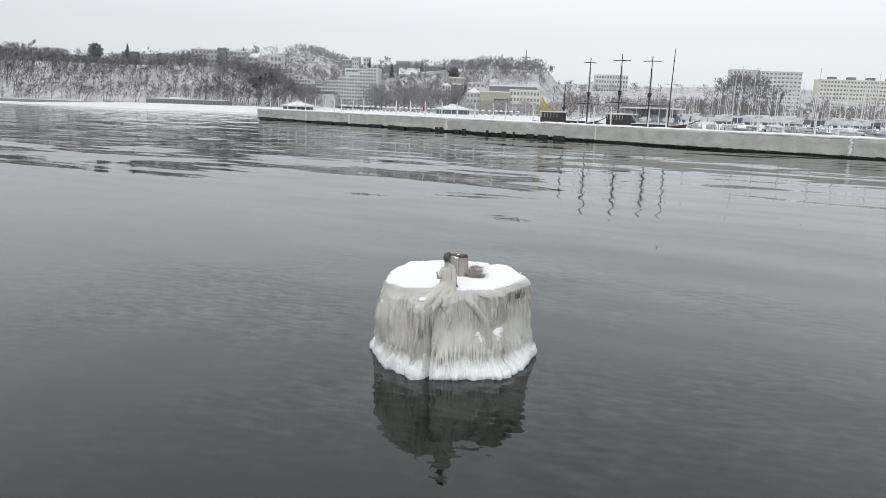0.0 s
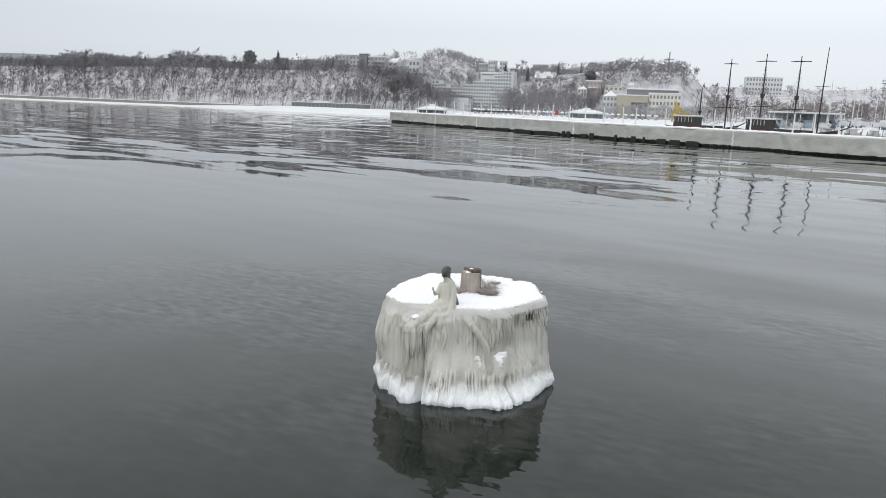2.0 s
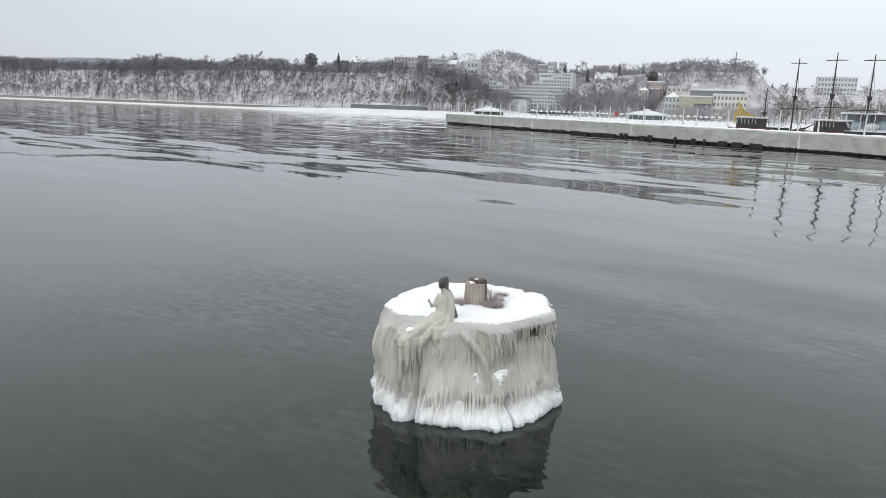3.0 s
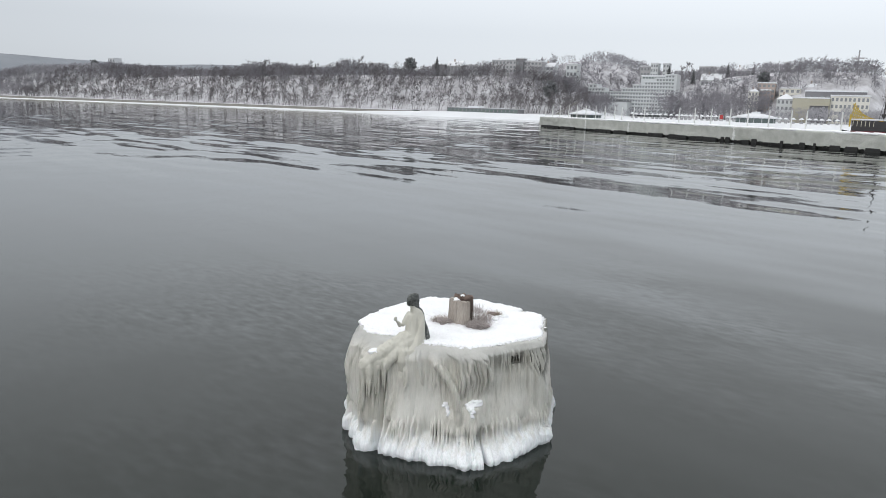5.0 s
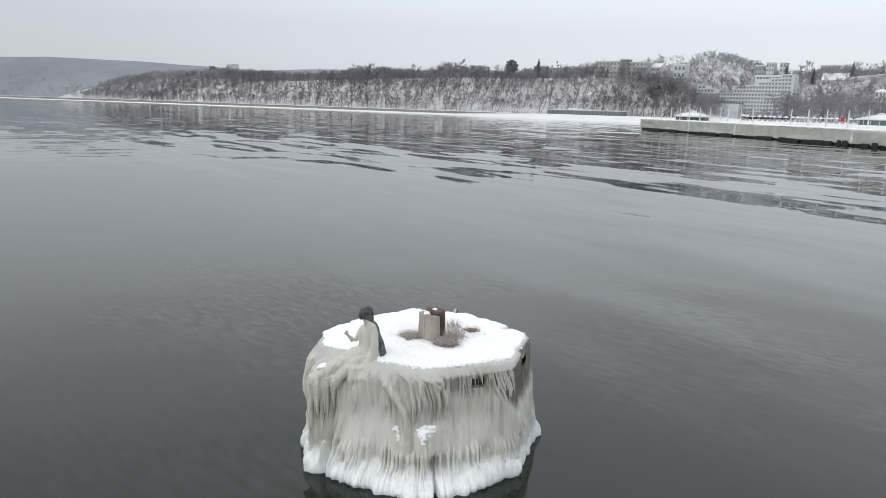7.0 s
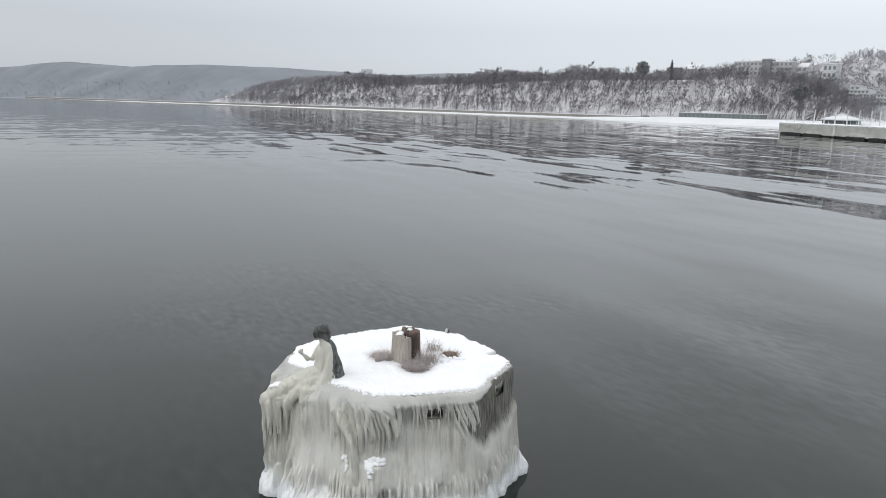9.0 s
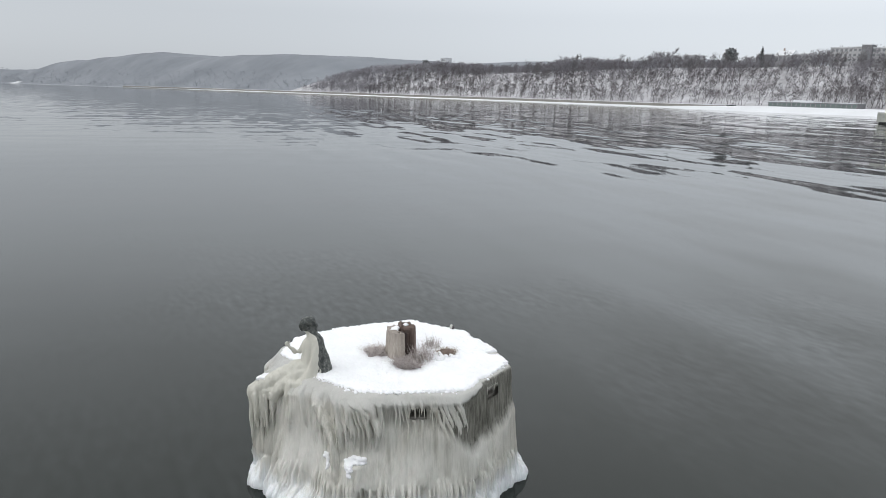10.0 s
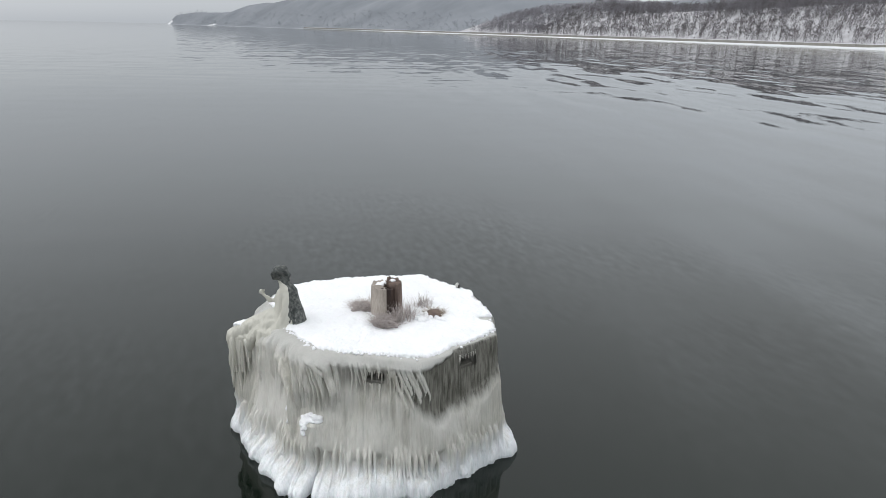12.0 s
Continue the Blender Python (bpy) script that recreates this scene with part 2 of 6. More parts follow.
M["twig"] = material("bare_twigs", (0.29, 0.28, 0.305), 0.95, vary=0.3, scale=0.05, fine=1.0, bump=0, per=0.1)
# Paler than twig: distance haze is worked into the colour.
M["twig_pale"] = material("haze_paled_bare_twigs", (0.40, 0.395, 0.42), 0.95, vary=0.3, scale=0.05, fine=1.0, bump=0)
M["twig_brown"] = material("brownish_bare_twigs", (0.24, 0.215, 0.21), 0.95, vary=0.3, scale=0.05, fine=1.0, bump=0)
M["cream_pale"] = material("pale_cream_wall", (0.66, 0.645, 0.59), 0.8, vary=0.1, scale=0.1, fine=2, bump=0.1)
M["grey_dark"] = material("dark_grey_wall", (0.20, 0.20, 0.21), 0.8, vary=0.12, scale=0.1, fine=2, bump=0.1)
# Wall colour lifted towards the sky's grey to carry the haze.
M["far_wall"] = material("haze_paled_distant_wall", (0.60, 0.61, 0.625), 0.9, vary=0.1, scale=0.05, fine=1, bump=0)
M["bark"] = material("grey_bark", (0.18, 0.168, 0.175), 0.95, vary=0.3, scale=0.1, fine=2.0, bump=0)
M["needle"] = material("dark_conifer", (0.20, 0.21, 0.215), 0.95, vary=0.3, scale=0.3, fine=3.0, bump=0, per=0.15)
M["white_wall"] = material("white_render_wall", (0.58, 0.60, 0.61), 0.8, vary=0.08, scale=0.1, fine=2, bump=0.1)
M["grey_wall"] = material("grey_render_wall", (0.42, 0.42, 0.43), 0.8, vary=0.12, scale=0.1, fine=2, bump=0.1, per=0.15)
M["cream_wall"] = material("cream_render_wall", (0.43, 0.41, 0.33), 0.8, vary=0.1, scale=0.1, fine=2, bump=0.1)
M["brick_wall"] = material("reddish_wall", (0.38, 0.32, 0.29), 0.85, vary=0.15, scale=0.1, fine=2, bump=0.1)
M["glass"] = material("window_glass", (0.25, 0.265, 0.28), 0.15, vary=0.2, scale=0.3, fine=2, bump=0)
M["green_glass"] = material("greenish_glazing", (0.13, 0.165, 0.16), 0.2, vary=0.2, scale=0.3, fine=2, bump=0)
M["dark_metal"] = material("dark_tarred_spar", (0.05, 0.045, 0.045), 0.7, vary=0.3, scale=1, fine=8, bump=0)
M["grey_metal"] = material("galvanised_metal", (0.42, 0.44, 0.45), 0.45, 0.6, vary=0.15, scale=1, fine=8, bump=0)
M["white_paint"] = material("white_boat_paint", (0.70, 0.71, 0.72), 0.4, vary=0.1, scale=0.6, fine=5, bump=0)
M["blue_paint"] = material("blue_cover", (0.36, 0.44, 0.50), 0.6, vary=0.15, scale=0.6, fine=5, bump=0)
M["navy_paint"] = material("navy_hull_paint", (0.13, 0.16, 0.22), 0.4, vary=0.2, scale=0.6, fine=5, bump=0)
M["red_paint"] = material("dark_red_hull_paint", (0.14, 0.035, 0.042), 0.6, vary=0.25, scale=0.8, fine=6, bump=0)
M["black_paint"] = material("black_hull_paint", (0.03, 0.028, 0.03), 0.6, vary=0.25, scale=0.8, fine=6, bump=0)
M["yellow_paint"] = material("yellow_ship_paint", (0.50, 0.36, 0.05), 0.6, vary=0.2, scale=0.8, fine=6, bump=0)
M["red_sign"] = material("red_box_paint", (0.40, 0.04, 0.04), 0.6, vary=0.15, scale=1, fine=6, bump=0)


# ---------------------------------------------------------------- building helpers
def mesh_of(name, verts, faces, mats, smooth=False, index=None):
    me = bpy.data.meshes.new(name)
    me.from_pydata([tuple(v) for v in verts], [], [tuple(f) for f in faces])
    for m in (mats if isinstance(mats, (list, tuple)) else [mats]):
        me.materials.append(m)
    if index is not None:
        me.polygons.foreach_set("material_index", np.asarray(index, dtype=np.int32))
    me.polygons.foreach_set("use_smooth", [smooth] * len(me.polygons))
    me.update()
    return me


def mesh_from_bm(name, bm, mats, smooth=False):
    me = bpy.data.meshes.new(name)
    bmesh.ops.recalc_face_normals(bm, faces=bm.faces)
    bm.to_mesh(me)
    bm.free()
    for m in (mats if isinstance(mats, (list, tuple)) else [mats]):
        me.materials.append(m)
    me.polygons.foreach_set("use_smooth", [smooth] * len(me.polygons))
    return me


def part(name, bm, mat, parent, label="", smooth=False):
    me = mesh_from_bm(name, bm, mat, smooth) if isinstance(bm, bmesh.types.BMesh) else bm
    ob = new(name, me)
    ob.parent = parent
    if label:
        tagged(ob, label)
    return ob


def thing(name, label, category, group="", kind="", at=(0, 0, 0), turn=0.0):
    ob = new(name)
    ob.empty_display_size = 0.2
    ob.matrix_world = pose(*at, 0, 0, turn)
    return tagged(ob, label, category, group, kind)


def add_box(bm, x0, y0, z0, x1, y1, z1, bevel=0.0, m=None):
    vs = [bm.verts.new(p) for p in ((x0, y0, z0), (x1, y0, z0), (x1, y1, z0), (x0, y1, z0), (x0, y0, z1), (x1, y0, z1), (x1, y1, z1), (x0, y1, z1))]
    if m is not None:
        for v in vs:
            v.co = m @ v.co
    fs = [bm.faces.new([vs[i] for i in f]) for f in ((3, 2, 1, 0), (4, 5, 6, 7), (0, 1, 5, 4), (1, 2, 6, 5), (2, 3, 7, 6), (3, 0, 4, 7))]
    if bevel:
        bmesh.ops.bevel(bm, geom=list({e for f in fs for e in f.edges}), offset=bevel, segments=2, affect="EDGES", profile=0.5)
    return fs


def box_bm(x0, y0, z0, x1, y1, z1, bevel=0.0):
    bm = bmesh.new()
    add_box(bm, x0, y0, z0, x1, y1, z1, bevel)
    return bm


def add_tube(bm, points, radii, sides=8, cap=True):
    """A tapered tube along points."""
    rings = []
    pts = [Vector(p) for p in points]
    for i, p in enumerate(pts):
        d = (pts[min(i + 1, len(pts) - 1)] - pts[max(i - 1, 0)]).normalized()
        a = d.orthogonal().normalized() if i == 0 else (a - d * a.dot(d)).normalized()
        b = d.cross(a)
        rings.append([bm.verts.new(p + radii[i] * (math.cos(2 * math.pi * k / sides) * a + math.sin(2 * math.pi * k / sides) * b)) for k in range(sides)])
    for r, s in zip(rings, rings[1:]):
        for k in range(sides):
            bm.faces.new((r[k], r[(k + 1) % sides], s[(k + 1) % sides], s[k]))
    if cap:
        bm.faces.new(rings[0][::-1])
        bm.faces.new(rings[-1])


def tube_bm(points, radii, sides=8):
    bm = bmesh.new()
    add_tube(bm, points, radii, sides)
    return bm


def add_blob(bm, c, r, seg=12, squash=(1, 1, 1), rough=0.0, seed=0):
    m = Matrix.Translation(c) @ Matrix.Diagonal((r * squash[0], r * squash[1], r * squash[2], 1))
    res = bmesh.ops.create_uvsphere(bm, u_segments=seg, v_segments=max(5, seg * 2 // 3), radius=1.0, matrix=m)
    if rough:
        for v in res["verts"]:
            d = v.co - Vector(c)
            v.co += d * rough * noise.noise(v.co * (2.5 / r) + Vector((seed * 7.1, 0, 0)))


def baked(ob):
    """The mesh of an object with its modifiers worked in; the object is taken away."""
    dg = bpy.context.evaluated_depsgraph_get()
    dg.update()
    me = bpy.data.meshes.new_from_object(ob.evaluated_get(dg), depsgraph=dg)
    old = ob.data
    bpy.data.objects.remove(ob)
    bpy.data.meshes.remove(old)
    return me


rng = np.random.default_rng(11)


def smooth01(a, b, x):
    t = np.clip((np.asarray(x, float) - a) / (b - a), 0, 1)
    return t * t * (3 - 2 * t)


def value_noise(x, y, seed=0):
    """Smooth 2D noise in 0..1 on numpy arrays."""
    x, y = np.asarray(x, float), np.asarray(y, float)
    xi, yi = np.floor(x).astype(np.int64), np.floor(y).astype(np.int64)
    fx, fy = x - xi, y - yi
    fx, fy = fx * fx * (3 - 2 * fx), fy * fy * (3 - 2 * fy)

    def h(a, b):
        v = (a * 374761393 + b * 668265263 + seed * 1442695041) & 0x7FFFFFFF
        v = ((v ^ (v >> 13)) * 1274126177) & 0x7FFFFFFF
        return ((v ^ (v >> 16)) & 0xFFFF) / 65535.0

    return (h(xi, yi) * (1 - fx) + h(xi + 1, yi) * fx) * (1 - fy) + (h(xi, yi + 1) * (1 - fx) + h(xi + 1, yi + 1) * fx) * fy


# ---------------------------------------------------------------- sea
sea = new("water", mesh_of("water", [(-6500, -3500, 0), (3500, -3500, 0), (3500, 5000, 0), (-6500, 5000, 0)], [(0, 1, 2, 3)], M["water"]))
tagged(sea, "calm dark grey-green winter sea with long low swell", "water", kind="structure")

# ---------------------------------------------------------------- land
SHORE_X = [-2231, -1591, -1157, -635, -340, -217, -160, -100, -60, 0, 30, 44, 1600]
SHORE_Y = [178, 255, 300, 340, 322, 310, 290, 288, 272, 236, 230, 264, 264]


def shore(x):
    return np.interp(x, SHORE_X, SHORE_Y)


def land_height(x, y):
    x, y = np.asarray(x, float), np.asarray(y, float)
    d = y - shore(x)
    beach = np.interp(x, [-600, -215, -160], [0.5, 0.8, 2.1]) * smooth01(-3, 9, d) - 1.2 * (1 - smooth01(-8, 0, d))
    near = np.interp(x, [-1180, -215, -170], [30, 26, 0])
    n1 = value_noise(x / 90, y / 90, 3) - 0.5
    bluff = (18.5 + 5 * n1) * smooth01(38, 88 + 16 * n1, d + near) * (1 - smooth01(-150, -85, x)) * smooth01(-790, -600, x)
    lip = np.interp(x, [-140, -100, -40], [112, 119, 125])
    back = (np.interp(x, [-140, -60], [16.0, 22.5]) + 6 * n1) * (smooth01(lip, lip + 80, d) * (1 - smooth01(35, 75, x)) + smooth01(220, 420, d) * smooth01(35, 75, x)) * smooth01(-190, -100, x)
    back += 6 * smooth01(88, 240, d) * (1 - smooth01(-150, -85, x)) * smooth01(-790, -600, x)
    crest = np.interp(x, [-2231, -2205, -2100, -1860, -1780, -1600, -1443, -1300, -1265, -1121, -1018, -931, -853, -760, -640], [12, 24, 29, 30, 43, 50, 51, 54, 49, 42, 46, 45, 42, 34, 0])
    far = (crest + 9 * (value_noise(x / 150 + 3.3, y / 300, 8) - 0.5) + 2.5 * (value_noise(x / 45, y / 90, 9) - 0.5)) * smooth01(2, np.interp(x, [-2231, -2071, -1671], [26, 60, 125]), d) * smooth01(-2233, -2219, x) * (1 - smooth01(-800, -640, x))
    ridge = 52 * smooth01(900, 1500, y) * smooth01(-2071, -1431, x) * (0.75 + 0.5 * value_noise(x / 500, y / 500, 5))
    sink = -6 * (1 - smooth01(-2251, -2226, x))
    return beach + bluff + back + far + ridge * 0.6 * smooth01(-1991, -1591, x) + sink


def land():
    xs = np.unique(np.r_[np.linspace(-2600, -1250, 170), np.linspace(-1250, -450, 150), np.linspace(-450, 420, 190), np.linspace(420, 1600, 40)])
    ds = np.unique(np.r_[np.linspace(-12, 20, 14), np.linspace(20, 140, 32), np.linspace(140, 520, 34), np.linspace(520, 2600, 24)])
    X, D = np.meshgrid(xs, ds)
    Y = shore(X) + D
    Z = land_height(X, Y)
    V = np.stack([X, Y, Z], -1).reshape(-1, 3)
    w = len(xs)
    faces, idx = [], []
    for j in range(len(ds) - 1):
        for i in range(w - 1):
            a = j * w + i
            faces.append((a, a + 1, a + w + 1, a + w))
            x, d = (xs[i] + xs[i + 1]) / 2, (ds[j] + ds[j + 1]) / 2
            bare = (-2215 < x < -2185 and 2 < d < 14) or (-1800 < x < -1765 and 2 < d < 20) or (-830 < x < -745 and d < 10)
            if bare:
                idx.append(0)
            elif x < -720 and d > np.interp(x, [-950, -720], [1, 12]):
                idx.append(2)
            elif d > 36 - np.interp(x, [-1180, -215, -170], [30, 26, 0]) and x < -100 or d > 122:
                idx.append(1)
            else:
                idx.append(0)
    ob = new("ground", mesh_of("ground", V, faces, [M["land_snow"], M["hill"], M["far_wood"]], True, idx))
    tagged(ob, "snow-covered shore, bluff and distant hills in a haze tint", "ground", kind="structure")


land()

# ---------------------------------------------------------------- the iced block: outline and ice relief
CORNERS = [(2.30, 0.05), (1.80, 1.72), (0.85, 2.12), (-0.45, 2.28), (-1.62, 1.72), (-2.06, 0.40), (-1.95, -1.05), (-1.45, -1.75), (-0.2, -1.92), (1.2, -1.60)]


def outline(theta, corners=CORNERS):
    """Distance from the axis to the polygon's side in each direction."""
    th = np.asarray(theta, float)
    out = np.zeros_like(th)
    c, s = np.cos(th), np.sin(th)
    best = np.full(th.shape, 1e9)
    for (ax, ay), (bx, by) in zip(corners, corners[1:] + corners[:1]):
        dx, dy = bx - ax, by - ay
        den = c * dy - s * dx
        den = np.where(np.abs(den) < 1e-9, 1e-9, den)
        r = (ax * dy - ay * dx) / den
        k = np.where(np.abs(dx) > np.abs(dy), (r * c - ax) / (dx if dx else 1e-9), (r * s - ay) / (dy if dy else 1e-9))
        ok = (r > 0) & (k >= -1e-6) & (k <= 1 + 1e-6)
        best = np.where(ok, np.minimum(best, r), best)
    out = best
    return out


NT, NZ = 1600, 220
TH = np.linspace(-math.pi, math.pi, NT, endpoint=False)
ZS = np.linspace(-0.35, 2.40, NZ)
DEG = np.degrees(TH)


def window(deg, a, b, soft):
    return smooth01(a - soft, a + soft, deg) * (1 - smooth01(b - soft, b + soft, deg))


def ice_relief():
    """Ice radius over angle and height: glazed rim, draped flows, a smooth sheet, a hanging fringe and a lobed white skirt."""
    r = np.random.default_rng(5)
    T, Z = np.meshgrid(TH, ZS)
    D = np.degrees(T)
    base = outline(TH)
    # a running mean rounds the corners under the ice
    k = 40
    soft = np.convolve(np.r_[base[-k:], base, base[:k]], np.ones(2 * k + 1) / (2 * k + 1), "valid")
    thin = window(DEG, -30, 64, 14)
    R = np.tile(base * thin * 0.85 + soft * (1 - 0.85 * thin), (NZ, 1))
    arc = 2.3 * T
    lump = value_noise(arc * 1.5 + 40, Z * 1.3, 2) - 0.5
    lump2 = value_noise(arc * 4.5 + 40, Z * 2.0 + 9, 4) - 0.5
    streak = value_noise(arc * 13 + 70, Z * 0.8 + 2, 8) - 0.5
    streak2 = value_noise(arc * 34 + 70, Z * 1.1 + 5, 9) - 0.5
    # where the film is thin: lower limit of the bare wall in each direction
    low = np.interp(DEG, [-44, -40, -28, -9, -3, 2, 10, 30, 40, 52, 68], [2.2, 1.98, 1.84, 1.9, 1.72, 1.42, 1.30, 1.46, 1.66, 1.72, 1.9])[None, :]
    high = np.interp(DEG, [-44, 2, 16, 22], [2.24, 2.25, 2.36, 2.5])[None, :]
    bare = smooth01(low - 0.22, low + 0.16, Z + 0.10 * streak + 0.12 * lump2 + 0.1 * lump) * (1 - smooth01(high - 0.05, high + 0.05, Z + 0.05 * streak))
    bare *= window(DEG, -41, 66, 4)[None, :] * (0.5 + 0.5 * smooth01(-34, 18, D + 16 * streak))
    coat = 0.12 + 0.12 * lump + 0.035 * lump2
    coat = coat * (1 - 0.45 * smooth01(1.5, 2.2, Z)) * (1 - 0.6 * bare) + 0.02
    coat += 0.02 * smooth01(2.0, 2.27, Z) * (1 - smooth01(4, 20, D)) * smooth01(-150, -130, D)
    coat += 0.16 * window(DEG, -205, -146, 16)[None, :] * np.exp(-(((Z - 1.15) / 0.6) ** 2))
    R = R + coat
    # slow widening towards the foot
    R += 0.05 * (1 - smooth01(0.3, 1.5, Z))
    # buttress of ice under the statue's lap, the shoulder beside it and the gullies between
    R += (0.42 * np.exp(-(((D + 110.5) / 9) ** 2))) * (1 - 0.75 * smooth01(2.12, 2.36, Z))
    R += 0.12 * np.exp(-(((D + 90) / 9) ** 2)) * (1 - smooth01(2.1, 2.35, Z))
    R += 0.12 * np.exp(-(((D + 134) / 14) ** 2)) * smooth01(0.5, 1.5, Z) * (1 - smooth01(2.1, 2.35, Z))
    R -= 0.15 * np.exp(-(((D + 102.4) / 1.5) ** 2)) * (1 - smooth01(1.9, 2.15, Z))
    R -= 0.10 * np.exp(-(((D + 117) / 1.6) ** 2)) * (1 - smooth01(1.7, 2.0, Z)) * smooth01(0.3, 0.6, Z)
    # swelling under the ledge that holds snow, and the deep cleft beside it
    R += 0.14 * np.exp(-(((D + 49.5) / 5) ** 2)) * (1 - smooth01(1.14, 1.24, Z + 0.05 * lump2)) * smooth01(0.3, 0.8, Z)
    R += 0.08 * np.exp(-(((D + 62) / 6) ** 2)) * (1 - smooth01(0.9, 1.15, Z)) * smooth01(0.3, 0.7, Z)
    R -= 0.26 * np.exp(-(((D + 44.2) / 0.9) ** 2)) * (1 - smooth01(0.6, 0.85, Z))
    low_part = 1 - smooth01(0.55, 1.0, Z)
    R += (0.022 * streak * (1 - 0.5 * bare) + 0.010 * streak2) * (1 - smooth01(2.05, 2.2, Z))

    def ribs(count, w0, w1, top, bottom, depth, spans, tip=0.15, lean=0.0):
        """Rounded hanging columns: the largest of overlapping half-round ribs."""
        add = np.zeros_like(R)
        for _ in range(count):
            a, b = spans[r.integers(len(spans))]
            d0 = r.uniform(a, b)
            w = r.uniform(w0, w1)
            zt, zb = r.uniform(*top), r.uniform(*bottom)
            wd = np.degrees(w / 2.4)
            cols = np.where(np.abs((DEG - d0 + 180) % 360 - 180) < wd * 2.6 + abs(lean) * 0.7)[0]
            if not len(cols):
                continue
            rows = np.where((ZS > zb - 0.05) & (ZS < zt + 0.12))[0]
            zz = ZS[rows][:, None]
            sway = lean * (zt - zz) * r.uniform(-0.3, 1) + 0.3 * wd * np.sin(zz * r.uniform(2, 5) + d0)
            u = (((DEG[cols] - d0 + 180) % 360 - 180)[None, :] - sway) / wd
            taper = np.clip((zz - zb) / max(1e-3, tip * (zt - zb) + 0.04), 0, 1) ** 0.5
            fade = 1 - smooth01(zt - 0.1, zt + 0.12, zz)
            h = depth * (w / w1) * np.sqrt(np.clip(1 - (u / np.maximum(taper, 0.05)) ** 2, 0, 1)) * taper * fade
            sub = add[np.ix_(rows, cols)]
            add[np.ix_(rows, cols)] = np.maximum(sub, h)
        return add

    def flow(add, pts, w0, w1, h):
        """A rounded stream of ice that follows a bent line of (degrees, height)."""
        pts = np.array(pts, float)
        t = np.linspace(0, 1, len(pts))
        tt = np.linspace(0, 1, 60)
        d = np.interp(tt, t, pts[:, 0])
        z = np.interp(tt, t, pts[:, 1])
        kern = np.ones(13) / 13
        d = np.convolve(np.r_[[d[0]] * 6, d, [d[-1]] * 6], kern, "valid")
        z = np.convolve(np.r_[[z[0]] * 6, z, [z[-1]] * 6], kern, "valid")
        m = 0.16
        rows = np.where((ZS > z.min() - m) & (ZS < z.max() + m))[0]
        cols = np.where((DEG > d.min() - 5) & (DEG < d.max() + 5))[0]
        if not len(rows) or not len(cols):
            return
        gx = np.radians(DEG[cols])[None, :] * 2.15
        gz = ZS[rows][:, None]
        sub = add[np.ix_(rows, cols)]
        for k in range(60):
            w = w0 + (w1 - w0) * tt[k]
            end = min(1.0, 0.25 + 5 * tt[k]) * min(1.0, 0.1 + 4 * (1 - tt[k]))
            q = ((gx - math.radians(d[k]) * 2.15) ** 2 + (gz - z[k]) ** 2) / (w * w)
            sub = np.maximum(sub, h * end * np.sqrt(np.clip(1 - q, 0, 1)))
        add[np.ix_(rows, cols)] = sub

    drape = np.zeros_like(R)
    # thick stream and the fan beside it
    flow(drape, [(-74, 2.25), (-71.8, 2.08), (-66.4, 1.9), (-62, 1.71), (-58.8, 1.36), (-58.6, 1.12), (-57, 0.8)], 0.13, 0.075, 0.16)
    for k in range(13):
        u = np.clip(k / 12 + r.uniform(-0.06, 0.06), 0, 1)
        top = -66 + 18 * u
        end = -59 + 21 * u + r.uniform(-1, 1)
        zb = 1.35 + 0.2 * u + r.uniform(-0.3, 0.25)
        w = r.uniform(0.03, 0.10)
        flow(drape, [(top, 2.36), (top + 4 + 4 * u, 2.30 - 0.06 * u), (end - 1.5, 2.02), (end + 0.8, 1.8), (end, zb)], w, w * 0.4, 0.04 + w * r.uniform(0.7, 1.2))
    flow(drape, [(-55, 2.36), (-47, 2.28), (-41, 2.1), (-37.4, 1.9), (-37, 1.74), (-39, 1.55)], 0.075, 0.04, 0.12)
    for k in range(9):
        top = r.uniform(-98, -66)
        flow(drape, [(top, 2.34), (top + 1.5, 2.1), (top + r.uniform(0, 5), 1.75), (top + r.uniform(0, 5), r.uniform(1.2, 1.6))], r.uniform(0.04, 0.09), 0.025, r.uniform(0.02, 0.06))
    # strands that run aside beyond the slot
    for k in range(11):
        top = -12 + 1.2 * k + r.uniform(-1.2, 1.2)
        f = r.uniform(0.35, 1.0)
        z0, zb = r.uniform(2.22, 2.34), 2.2 - 0.85 * f
        flow(drape, [(top, z0), (top + 3 * f, 2.2 - 0.15 * f), (top + 6 * f, 2.2 - 0.45 * f), (top + 8 * f, 2.2 - 0.66 * f), (top + 7.5 * f + r.uniform(-1, 1), zb)], r.uniform(0.02, 0.05), r.uniform(0.01, 0.022), r.uniform(0.02, 0.055))
    for k in range(20):
        top = r.uniform(-40, -8)
        w = r.uniform(0.014, 0.04)
        flow(drape, [(top, 2.32), (top + 1, 2.12), (top + r.uniform(0.0, 3.5), r.uniform(1.45, 2.0))], w, w * 0.4, 0.012 + 0.7 * w)
    for k in range(14):
        top = r.uniform(12, 62)
        flow(drape, [(top, 2.2), (top + r.uniform(-1, 1), r.uniform(1.6, 1.8))], 0.014, 0.01, 0.012)
    # columns under the lap and on the weather side
    for k in range(9):
        top = r.uniform(-122, -99)
        flow(drape, [(top, r.uniform(2.0, 2.25)), (top + r.uniform(-0.6, 0.6), 1.6), (top + r.uniform(-0.8, 0.8), r.uniform(0.45, 1.0))], r.uniform(0.05, 0.12), 0.035, r.uniform(0.05, 0.13))
